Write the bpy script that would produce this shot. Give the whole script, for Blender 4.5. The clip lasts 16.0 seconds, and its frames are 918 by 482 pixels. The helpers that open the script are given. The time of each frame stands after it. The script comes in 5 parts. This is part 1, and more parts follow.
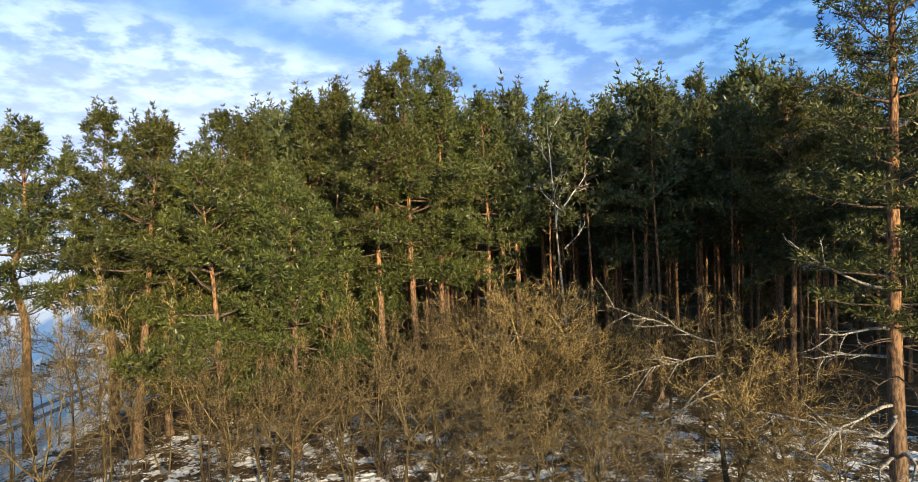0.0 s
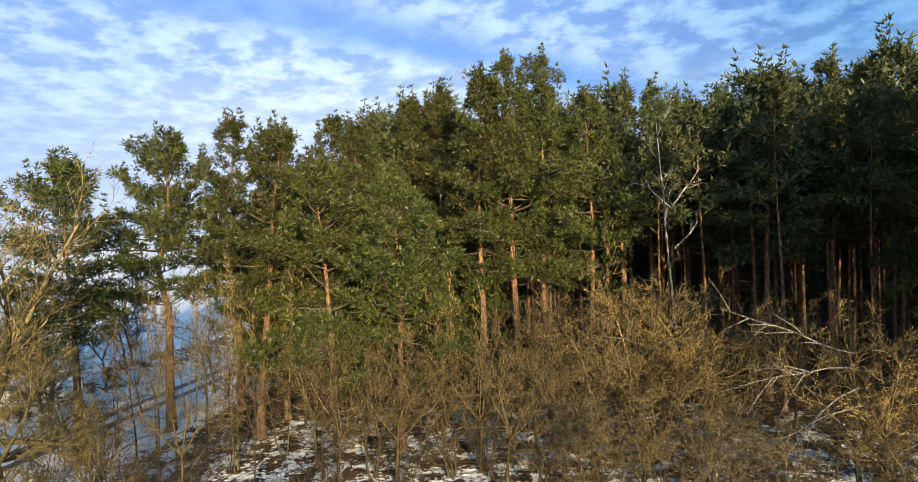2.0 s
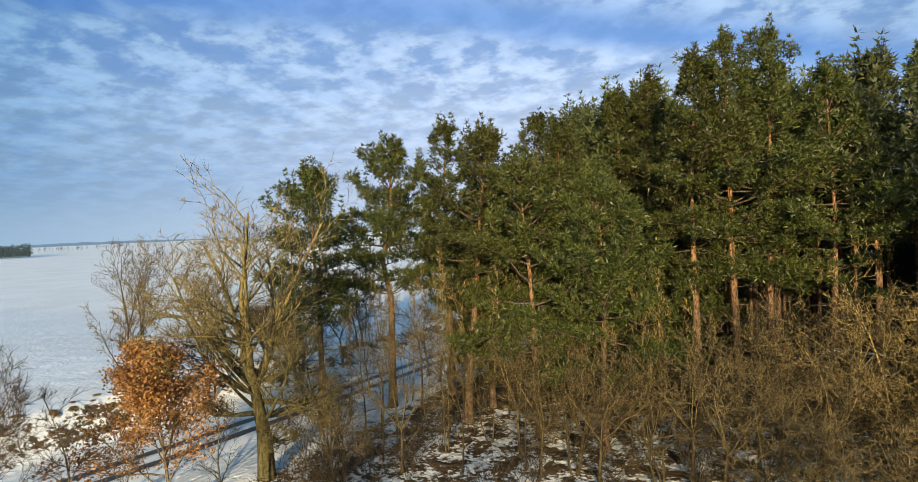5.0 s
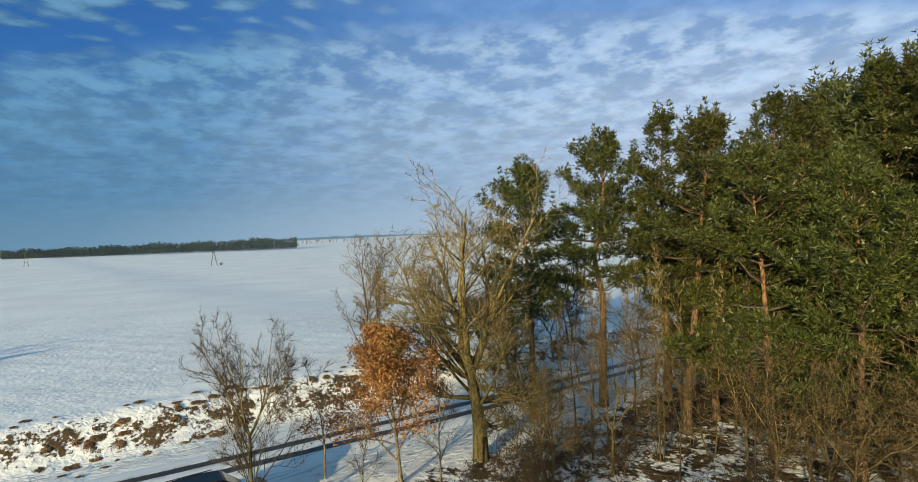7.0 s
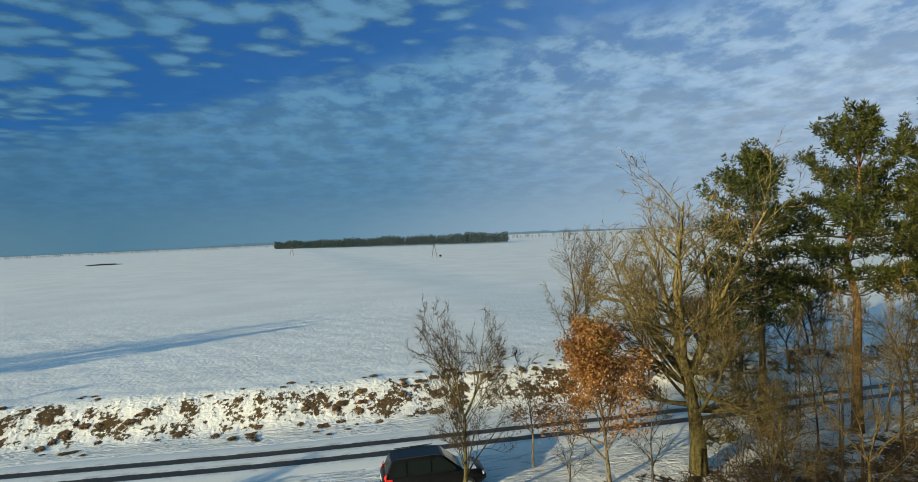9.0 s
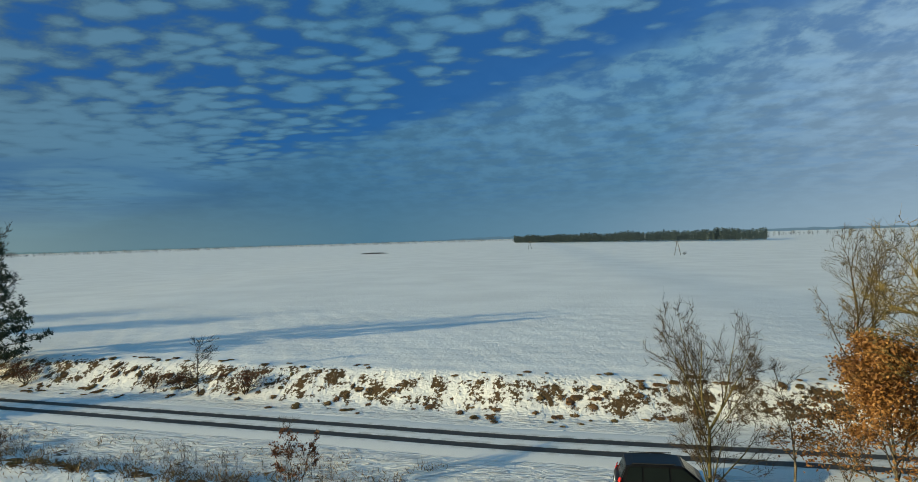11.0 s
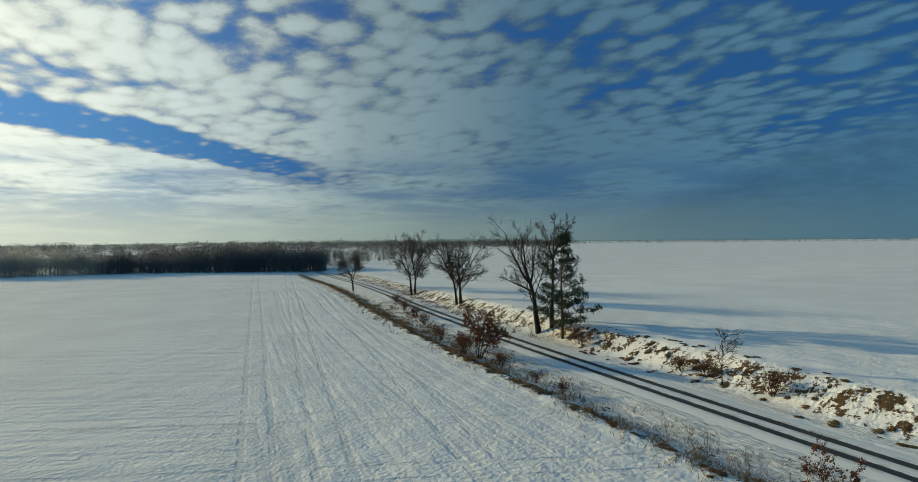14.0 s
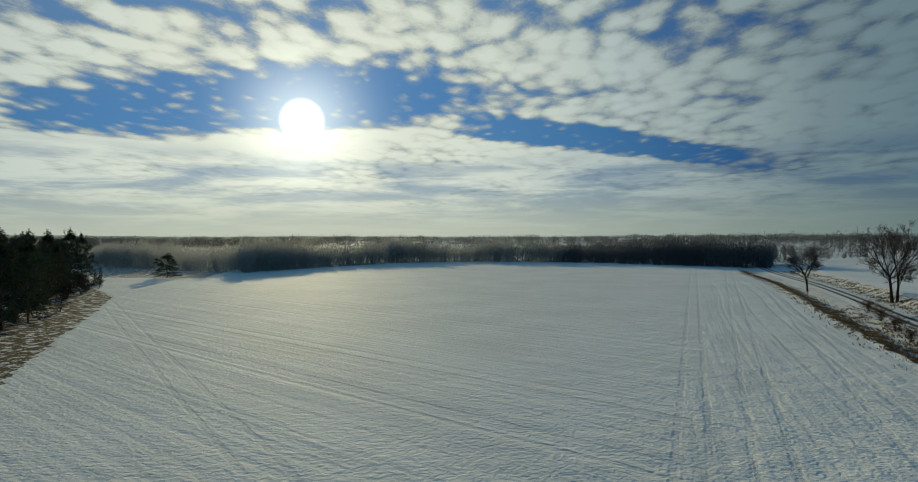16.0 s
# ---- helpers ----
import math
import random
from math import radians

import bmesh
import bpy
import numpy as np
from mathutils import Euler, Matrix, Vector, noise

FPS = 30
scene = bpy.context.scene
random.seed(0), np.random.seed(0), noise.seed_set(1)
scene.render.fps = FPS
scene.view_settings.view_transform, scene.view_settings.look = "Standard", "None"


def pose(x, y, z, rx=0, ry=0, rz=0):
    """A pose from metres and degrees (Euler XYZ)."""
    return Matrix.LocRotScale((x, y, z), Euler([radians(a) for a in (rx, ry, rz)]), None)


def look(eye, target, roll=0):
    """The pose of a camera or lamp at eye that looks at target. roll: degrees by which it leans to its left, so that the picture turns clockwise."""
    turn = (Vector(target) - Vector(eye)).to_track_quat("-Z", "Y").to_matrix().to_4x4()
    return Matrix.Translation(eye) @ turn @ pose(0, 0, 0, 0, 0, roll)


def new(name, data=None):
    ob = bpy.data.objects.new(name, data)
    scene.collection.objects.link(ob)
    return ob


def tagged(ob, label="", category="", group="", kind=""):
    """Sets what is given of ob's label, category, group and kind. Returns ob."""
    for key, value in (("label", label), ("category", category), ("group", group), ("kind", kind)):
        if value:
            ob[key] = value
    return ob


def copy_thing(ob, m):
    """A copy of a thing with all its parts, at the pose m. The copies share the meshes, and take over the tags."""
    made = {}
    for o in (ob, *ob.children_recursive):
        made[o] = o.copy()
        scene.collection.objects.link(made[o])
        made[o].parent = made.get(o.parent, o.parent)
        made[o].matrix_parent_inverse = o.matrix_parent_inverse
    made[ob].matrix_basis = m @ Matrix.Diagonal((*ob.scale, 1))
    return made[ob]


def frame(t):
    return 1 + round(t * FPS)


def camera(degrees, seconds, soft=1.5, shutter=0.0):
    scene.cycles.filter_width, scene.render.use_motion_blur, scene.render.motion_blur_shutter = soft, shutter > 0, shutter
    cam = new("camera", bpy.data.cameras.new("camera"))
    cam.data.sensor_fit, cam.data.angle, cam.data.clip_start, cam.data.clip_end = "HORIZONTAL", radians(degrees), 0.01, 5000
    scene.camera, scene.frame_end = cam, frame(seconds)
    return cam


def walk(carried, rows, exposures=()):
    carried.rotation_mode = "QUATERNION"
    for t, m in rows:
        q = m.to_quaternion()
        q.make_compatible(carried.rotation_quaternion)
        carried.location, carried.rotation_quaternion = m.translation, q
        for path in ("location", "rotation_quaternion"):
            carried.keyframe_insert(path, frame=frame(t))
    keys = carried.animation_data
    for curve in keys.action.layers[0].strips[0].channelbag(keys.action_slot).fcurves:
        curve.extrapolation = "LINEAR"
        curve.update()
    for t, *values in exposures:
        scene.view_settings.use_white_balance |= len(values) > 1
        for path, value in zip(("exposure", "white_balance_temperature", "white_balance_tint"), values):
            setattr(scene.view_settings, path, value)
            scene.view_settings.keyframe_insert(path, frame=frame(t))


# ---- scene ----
EYE = 11.0
cam = camera(78.26, 16.0, soft=0.55)
PATH = [
    (0.0, pose(0, 0, EYE, 87.87, 2.0, -0.0)),
    (0.5, pose(0, 0, EYE, 87.93, 2.08, 2.58)),
    (1.0, pose(0, 0, EYE, 87.97, 2.13, 5.07)),
    (1.5, pose(0, 0, EYE, 88.04, 2.14, 7.52)),
    (2.0, pose(0, 0, EYE, 88.11, 2.18, 10.32)),
    (2.5, pose(0, 0, EYE, 88.15, 2.15, 12.75)),
    (3.0, pose(0, 0, EYE, 88.21, 2.15, 15.48)),
    (5.5, pose(0, 0, EYE, 88.73, 2.64, 35.72)),
    (6.0, pose(0, 0, EYE, 88.88, 2.65, 41.04)),
    (6.5, pose(0, 0, EYE, 88.95, 2.6, 46.18)),
    (7.0, pose(0, 0, EYE, 89.08, 2.59, 51.92)),
    (7.5, pose(0, 0, EYE, 89.19, 2.65, 57.18)),
    (8.0, pose(0, 0, EYE, 89.33, 2.59, 62.74)),
    (8.5, pose(0, 0, EYE, 89.39, 2.57, 67.79)),
    (11.0, pose(0, 0, EYE, 89.81, 1.73, 96.63)),
    (11.5, pose(0, 0, EYE, 89.91, 1.57, 103.6)),
    (12.0, pose(0, 0, EYE, 89.95, 1.41, 111.6)),
    (12.5, pose(0, 0, EYE, 89.99, 1.22, 119.22)),
    (13.0, pose(0, 0, EYE, 90.04, 1.07, 127.87)),
    (13.5, pose(0, 0, EYE, 90.04, 0.75, 136.66)),
    (14.0, pose(0, 0, EYE, 90.0, 0.52, 146.73)),
    (14.5, pose(0, 0, EYE, 89.9, 0.36, 156.35)),
    (15.0, pose(0, 0, EYE, 89.77, 0.23, 167.23)),
    (15.5, pose(0, 0, EYE, 89.62, 0.06, 177.53)),
    (16.0, pose(0, 0, EYE, 89.54, 0.15, 189.11)),
]
EXPOSURES = [(0.0, 1.45, 6200, 13), (3.0, 1.17, 6300, 11), (5.5, 0.86, 6420, 6), (8.5, 0.50, 6420, 0), (11.0, 0.34, 6450, -3), (13.5, 0.20, 6750, -3), (16.0, -0.42, 6600, -5)]
walk(cam, PATH, EXPOSURES)

# ---- light and sky ----
SUN_AZ, SUN_EL = radians(204.6), radians(11.2)
SUN = Vector((-math.sin(SUN_AZ) * math.cos(SUN_EL), math.cos(SUN_AZ) * math.cos(SUN_EL), math.sin(SUN_EL)))
lamp = bpy.data.lights.new("sun", "SUN")
lamp.energy, lamp.angle, lamp.color = 4.4, radians(0.6), (1.0, 0.80, 0.47)
sun = new("sun", lamp)
sun.matrix_world = look(SUN * 50, (0, 0, 0))


class Net:
    """A short way of writing node trees."""

    def __init__(self, tree):
        self.tree = tree
        tree.nodes.clear()

    def add(self, kind, ins=(), **attrs):
        n = self.tree.nodes.new(kind)
        for k, v in attrs.items():
            setattr(n, k, v)
        for k, v in dict(ins).items():
            self.put(n.inputs[k], v)
        return n

    def put(self, socket, v):
        if hasattr(v, "is_output"):
            self.tree.links.new(v, socket)
        else:
            socket.default_value = v

    def math(self, op, a, b=0.0, c=0.0, clamp=False):
        n = self.add("ShaderNodeMath", operation=op, use_clamp=clamp)
        for i, v in enumerate((a, b, c)):
            self.put(n.inputs[i], v)
        return n.outputs[0]

    def vmath(self, op, a, b=(0, 0, 0)):
        n = self.add("ShaderNodeVectorMath", operation=op)
        self.put(n.inputs[0], a)
        self.put(n.inputs[1], b)
        return n.outputs["Value" if op in ("DOT_PRODUCT", "LENGTH") else "Vector"]

    def step(self, v, a, b):
        """0 below a, 1 above b, smooth between."""
        n = self.add("ShaderNodeMapRange", interpolation_type="SMOOTHSTEP")
        for k, w in (("Value", v), ("From Min", a), ("From Max", b)):
            self.put(n.inputs[k], w)
        return n.outputs["Result"]

    def noise(self, vec, scale, detail=4.0, rough=0.55, distort=0.0):
        return self.add("ShaderNodeTexNoise", {"Vector": vec, "Scale": scale, "Detail": detail, "Roughness": rough, "Distortion": distort}).outputs["Fac"]

    def mix(self, fac, a, b):
        n = self.add("ShaderNodeMix", data_type="RGBA")
        self.put(n.inputs[0], fac)
        self.put(n.inputs[6], a)
        self.put(n.inputs[7], b)
        return n.outputs[2]

    def ramp(self, fac, *stops):
        n = self.add("ShaderNodeValToRGB", {"Fac": fac})
        el = n.color_ramp.elements
        while len(el) < len(stops):
            el.new(0.5)
        for e, (p, c) in zip(el, stops):
            e.position, e.color = p, (*c, 1.0)
        return n.outputs["Color"]


def rgb(r, g, b):
    return (r, g, b, 1.0)


SKY = 0.76  # brightness of cloud, blue and haze


def build_sky():
    world = bpy.data.worlds.new("sky")
    scene.world = world
    world.use_nodes = True
    n = Net(world.node_tree)
    way = n.add("ShaderNodeTexCoord").outputs["Generated"]
    sep = n.add("ShaderNodeSeparateXYZ", {0: way})
    z = n.math("MAXIMUM", sep.outputs[2], 0.0)
    high = n.math("ADD", z, 0.03)
    u, v = n.math("DIVIDE", sep.outputs[0], high), n.math("DIVIDE", sep.outputs[1], high)
    plane = n.add("ShaderNodeCombineXYZ", {0: u, 1: v}).outputs[0]
    # drifted plane, so that cloud edges are not straight
    warp = n.add("ShaderNodeTexNoise", {"Vector": plane, "Scale": 0.9, "Detail": 3.0}).outputs["Color"]
    warp = n.vmath("SUBTRACT", warp, (0.5, 0.5, 0.5))
    soft = n.vmath("ADD", plane, n.vmath("MULTIPLY", warp, (0.35, 0.35, 0)))
    # cloud rolls lie along one heading
    low_plane = n.add("ShaderNodeCombineXYZ", {0: n.math("DIVIDE", sep.outputs[0], n.math("ADD", z, 0.10)), 1: n.math("DIVIDE", sep.outputs[1], n.math("ADD", z, 0.10))}).outputs[0]
    low_plane = n.vmath("ADD", low_plane, n.vmath("MULTIPLY", warp, (0.25, 0.25, 0)))
    rolls = n.add("ShaderNodeMapping", {"Vector": low_plane, "Rotation": (0, 0, radians(38)), "Scale": (1.0, 0.72, 1.0)}).outputs[0]
    cell = n.add("ShaderNodeTexVoronoi", {"Vector": rolls, "Scale": 10.0, "Smoothness": 0.6, "Randomness": 1.0}, feature="SMOOTH_F1").outputs["Distance"]
    grain = n.noise(rolls, 17.0, 5.0, 0.65, 0.2)
    fine = n.math("ADD", n.math("MULTIPLY_ADD", cell, -1.0, 0.60), n.math("MULTIPLY", grain, 0.62))
    big = n.noise(soft, 0.55, 3.0, 0.5)
    calm = n.step(sep.outputs[2], 0.02, 0.13)
    # an even sheet near the sun, small cells away from it
    sheet = n.step(v, -1.4, -3.6)
    fine = n.math("ADD", n.math("MULTIPLY", n.math("SUBTRACT", fine, 0.5), n.math("MULTIPLY", n.math("MULTIPLY_ADD", calm, 0.65, 0.35), n.math("MULTIPLY_ADD", sheet, -0.45, 1.0))), 0.5)
    cover = n.math("ADD", n.math("MULTIPLY", fine, 0.80), n.math("MULTIPLY", big, 0.62))
    # a long clear lane, a second one lower down, and a clear hole by the sun
    lane = n.vmath("DOT_PRODUCT", soft, (0.755, -0.656, 0))
    gap_a = n.step(n.math("ABSOLUTE", n.math("ADD", lane, 2.35)), 0.42, 0.02)
    gap_a = n.math("MULTIPLY", gap_a, n.step(sep.outputs[2], 0.14, 0.21))
    lane_b = n.vmath("DOT_PRODUCT", soft, (0.618, -0.786, 0))
    gap_b = n.step(n.math("ABSOLUTE", n.math("SUBTRACT", lane_b, 3.78)), 0.62, 0.22)
    gap_b = n.math("MULTIPLY", gap_b, n.math("MULTIPLY", n.step(u, 1.2, 0.3), n.step(u, -3.4, -1.4)))
    hole = n.vmath("LENGTH", n.vmath("MULTIPLY", n.vmath("SUBTRACT", soft, (2.0, -3.55, 0)), (0.44, 1.2, 0)))
    gap_c = n.step(hole, 1.2, 0.55)
    gaps = n.math("ADD", n.math("MULTIPLY", gap_a, 0.26), n.math("MULTIPLY", n.math("MAXIMUM", gap_b, gap_c), 0.42))
    cover = n.math("ADD", n.math("SUBTRACT", cover, gaps), n.math("MULTIPLY", sheet, 0.15))
    # beyond the lane the cloud is a smooth veil, torn into puffs high up
    veil_n = n.math("MAXIMUM", n.step(lane, -1.9, -3.0), n.step(v, 0.6, 1.6))
    tall = n.math("ADD", z, 0.22)
    round_plane = n.add("ShaderNodeCombineXYZ", {0: n.math("DIVIDE", sep.outputs[0], tall), 1: n.math("DIVIDE", sep.outputs[1], tall)}).outputs[0]
    puffs = n.noise(round_plane, 7.0, 5.0, 0.58, 0.1)
    torn = n.math("MULTIPLY", n.step(puffs, 0.56, 0.42), n.step(sep.outputs[2], 0.17, 0.31))
    mask = n.step(cover, 0.42, 0.71)
    smooth_mask = n.math("SUBTRACT", 0.93, n.math("MAXIMUM", n.math("MULTIPLY", torn, 0.42), n.math("MULTIPLY", gap_a, 0.62)))
    smooth_mask = n.math("MULTIPLY", smooth_mask, n.math("MULTIPLY_ADD", mask, 0.16, 0.84))
    mask = n.math("ADD", n.math("MULTIPLY", mask, n.math("MULTIPLY_ADD", sheet, 0.14, 0.72)), n.math("MULTIPLY_ADD", sheet, -0.14, 0.22))
    mask = n.add("ShaderNodeMix", {0: veil_n, 2: mask, 3: smooth_mask}).outputs[0]
    mask = n.math("MULTIPLY", mask, n.math("MULTIPLY_ADD", n.step(sep.outputs[2], 0.62, 0.42), 0.4, 0.6))
    # light of the clouds by their angle to the sun
    mu = n.vmath("DOT_PRODUCT", way, tuple(SUN))
    tone = n.ramp(n.math("MULTIPLY_ADD", mu, 0.5, 0.5),
                  (0.0, (0.50, 0.56, 0.70)), (0.08, (0.31, 0.41, 0.57)), (0.22, (0.125, 0.25, 0.40)), (0.46, (0.074, 0.185, 0.325)),
                  (0.72, (0.10, 0.185, 0.275)), (0.84, (0.28, 0.36, 0.42)), (0.93, (0.68, 0.74, 0.77)), (1.0, (1.2, 1.16, 1.05)))
    lit = n.math("ADD", n.math("MULTIPLY", n.step(cover, 0.50, 0.86), 0.48), 0.68)
    lit_n = n.math("ADD", n.math("MULTIPLY", n.step(puffs, 0.36, 0.66), n.math("MULTIPLY_ADD", n.step(sep.outputs[2], 0.05, 0.25), 0.30, 0.10)), 0.78)
    shade = n.add("ShaderNodeMix", {0: veil_n, 2: lit, 3: lit_n}).outputs[0]
    # long flat streaks low in the sky
    flat_way = n.add("ShaderNodeMapping", {"Vector": way, "Scale": (4.0, 4.0, 30.0)}).outputs[0]
    streak = n.step(n.noise(flat_way, 1.3, 5.0, 0.6, 0.4), 0.36, 0.62)
    near_ground = n.math("MULTIPLY", n.step(sep.outputs[2], 0.16, 0.10), n.step(mu, -0.2, 0.5))
    shade = n.math("MULTIPLY", shade, n.math("SUBTRACT", 1.06, n.math("MULTIPLY", near_ground, n.math("MULTIPLY_ADD", streak, -0.28, 0.28))))
    mask = n.math("MULTIPLY", mask, n.math("SUBTRACT", 1.0, n.math("MULTIPLY", near_ground, n.math("MULTIPLY_ADD", streak, -0.45, 0.45))))
    tone = n.vmath("SCALE", tone)
    n.put(tone.node.inputs["Scale"], shade)
    # haze low over the land
    haze_tone = n.ramp(n.math("MULTIPLY_ADD", mu, 0.5, 0.5),
                       (0.0, (0.40, 0.48, 0.60)), (0.26, (0.14, 0.25, 0.37)), (0.42, (0.09, 0.19, 0.29)), (0.6, (0.14, 0.23, 0.29)), (0.78, (0.28, 0.36, 0.37)), (0.9, (0.54, 0.60, 0.57)), (1.0, (1.0, 0.99, 0.88)))
    haze = n.step(sep.outputs[2], 0.095, 0.0)
    sky = n.add("ShaderNodeTexSky", sky_type="NISHITA", sun_disc=False, sun_elevation=SUN_EL, sun_rotation=math.pi - SUN_AZ + math.pi, air_density=1.0, dust_density=0.15, ozone_density=3.5)
    rich = n.add("ShaderNodeHueSaturation", {"Color": sky.outputs[0], "Saturation": 1.55, "Hue": 0.515, "Value": 1.0})
    pure = n.vmath("SCALE", (0.022, 0.115, 0.42))
    n.put(pure.node.inputs["Scale"], n.math("MULTIPLY_ADD", n.math("POWER", n.math("MAXIMUM", mu, 0.0), 6.0), 0.9, 1.0))
    pale = n.vmath("SCALE", (0.10, 0.16, 0.20))
    n.put(pale.node.inputs["Scale"], n.step(mu, -0.45, -0.95))
    pure = n.vmath("ADD", pure, pale)
    glare = n.vmath("SCALE", (0.07, 0.17, 0.20))
    n.put(glare.node.inputs["Scale"], n.step(mu, 0.70, 0.99))
    pure = n.vmath("ADD", pure, glare)
    zenith = n.step(sep.outputs[2], 0.48, 0.7)
    pure = n.vmath("ADD", pure, n.vmath("MULTIPLY", n.add("ShaderNodeCombineXYZ", {0: zenith, 1: zenith, 2: zenith}).outputs[0], (0.005, 0.17, 0.22)))
    thin = n.vmath("SCALE", rich.outputs[0])
    n.put(thin.node.inputs["Scale"], 0.065)
    blue = n.add("ShaderNodeBackground", {"Color": n.mix(0.75, thin, pure), "Strength": SKY})
    cloud = n.add("ShaderNodeBackground", {"Color": tone, "Strength": SKY})
    mist = n.add("ShaderNodeBackground", {"Color": haze_tone, "Strength": SKY})
    first = n.add("ShaderNodeMixShader", {0: mask, 1: blue.outputs[0], 2: cloud.outputs[0]})
    second = n.add("ShaderNodeMixShader", {0: n.math("MULTIPLY", haze, 0.9), 1: first.outputs[0], 2: mist.outputs[0]})
    # the sun itself, bright through thin cloud
    disc = n.step(mu, math.cos(radians(2.3)), math.cos(radians(1.1)))
    veil = n.math("POWER", n.math("MAXIMUM", mu, 0.0), 260.0)
    glow = n.math("ADD", n.math("MULTIPLY", disc, 2.0), n.math("MULTIPLY", veil, 0.9))
    shine = n.add("ShaderNodeBackground", {"Color": rgb(1.0, 0.95, 0.82), "Strength": glow})
    total = n.add("ShaderNodeAddShader", {0: second.outputs[0], 1: shine.outputs[0]})
    n.add("ShaderNodeOutputWorld", {0: total.outputs[0]})


build_sky()


# ---- materials ----
def material(name):
    m = bpy.data.materials.new(name)
    m.use_nodes = True
    return m, Net(m.node_tree)


def finish(n, color, rough=0.8, bump=None, strength=0.5, dist=0.02, metal=0.0, **more):
    ins = {"Base Color": color, "Roughness": rough, "Metallic": metal, "Specular IOR Level": 0.2, **more}
    p = n.add("ShaderNodeBsdfPrincipled", ins)
    if bump is not None:
        b = n.add("ShaderNodeBump", {"Height": bump, "Strength": strength, "Distance": dist})
        n.put(p.inputs["Normal"], b.outputs[0])
    n.add("ShaderNodeOutputMaterial", {0: p.outputs[0]})
    return p


def plain(name, color, rough=0.6, metal=0.0, vary=0.15, scale=6.0, **more):
    m, n = material(name)
    pos = n.add("ShaderNodeTexCoord").outputs["Object"]
    k = n.noise(pos, scale)
    lo = tuple(c * (1 - vary) for c in color)
    hi = tuple(min(1.0, c * (1 + vary)) for c in color)
    finish(n, n.ramp(k, (0.3, lo), (0.7, hi)), rough, k, 0.15, 0.01, metal, **more)
    return m


def bark(name, low, high, z0, z1, flake=14.0):
    """Bark that turns from its lower to its upper colour between two heights."""
    m, n = material(name)
    pos = n.add("ShaderNodeTexCoord").outputs["Object"]
    h = n.add("ShaderNodeSeparateXYZ", {0: pos}).outputs[2]
    patch = n.noise(pos, 1.1, 3.0)
    h = n.math("ADD", h, n.math("MULTIPLY", patch, 3.0))
    tall = n.add("ShaderNodeMapping", {"Vector": pos, "Scale": (1, 1, 0.3)}).outputs[0]
    crack = n.noise(tall, flake, 4.0, 0.6)
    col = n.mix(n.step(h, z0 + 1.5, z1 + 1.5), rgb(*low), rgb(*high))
    dark = n.mix(n.step(crack, 0.62, 0.38), col, rgb(*(c * 0.35 for c in low)))
    tint = n.add("ShaderNodeObjectInfo").outputs["Random"]
    hsv = n.add("ShaderNodeHueSaturation", {"Color": dark, "Value": n.math("MULTIPLY_ADD", tint, 0.35, 0.82)})
    finish(n, hsv.outputs[0], 0.9, crack, 0.9, 0.03)
    return m


def leafy(name, a, b, c, through_light=0.3, gloss=0.03):
    """Needles or leaves: three tones, mixed from piece to piece and in patches."""
    m, n = material(name)
    geo = n.add("ShaderNodeNewGeometry")
    isle = geo.outputs["Random Per Island"]
    pos = n.add("ShaderNodeTexCoord").outputs["Object"]
    patch = n.noise(pos, 0.8, 3.0)
    k = n.math("ADD", n.math("MULTIPLY", isle, 0.55), n.math("MULTIPLY", patch, 0.5))
    col = n.ramp(k, (0.2, a), (0.5, b), (0.85, c))
    tint = n.add("ShaderNodeObjectInfo").outputs["Random"]
    col = n.add("ShaderNodeHueSaturation", {"Color": col, "Hue": n.math("MULTIPLY_ADD", tint, 0.03, 0.485), "Value": n.math("MULTIPLY_ADD", tint, 0.3, 0.85)}).outputs[0]
    d = n.add("ShaderNodeBsdfDiffuse", {"Color": col})
    t = n.add("ShaderNodeBsdfTranslucent", {"Color": col})
    g = n.add("ShaderNodeBsdfGlossy", {"Color": rgb(0.8, 0.8, 0.8), "Roughness": 0.45})
    mx = n.add("ShaderNodeMixShader", {0: through_light, 1: d.outputs[0], 2: t.outputs[0]})
    mg = n.add("ShaderNodeMixShader", {0: gloss, 1: mx.outputs[0], 2: g.outputs[0]})
    n.add("ShaderNodeOutputMaterial", {0: mg.outputs[0]})
    return m


PINE_BARK = bark("pine_bark", (0.17, 0.108, 0.064), (0.34, 0.168, 0.07), 4.0, 11.0)
PINE_LIMB = bark("pine_limb_bark", (0.13, 0.095, 0.065), (0.19, 0.115, 0.065), 9.0, 14.0)
GREY_BARK = bark("grey_bark", (0.19, 0.155, 0.11), (0.22, 0.18, 0.11), 2.0, 8.0)
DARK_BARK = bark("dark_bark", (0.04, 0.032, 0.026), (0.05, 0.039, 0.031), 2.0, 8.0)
MOSSY_BARK = bark("mossy_bark", (0.12, 0.10, 0.04), (0.35, 0.26, 0.10), 3.0, 11.0, 9.0)
BIRCH_BARK = bark("birch_bark", (0.13, 0.115, 0.09), (0.46, 0.43, 0.38), 6.0, 11.0, 6.0)
# twigs: sun on the upper growth painted as paler colour with height
SUNLIT_TWIG = bark("sunlit_olive_twig", (0.11, 0.078, 0.032), (0.34, 0.24, 0.085), 1.0, 5.5)
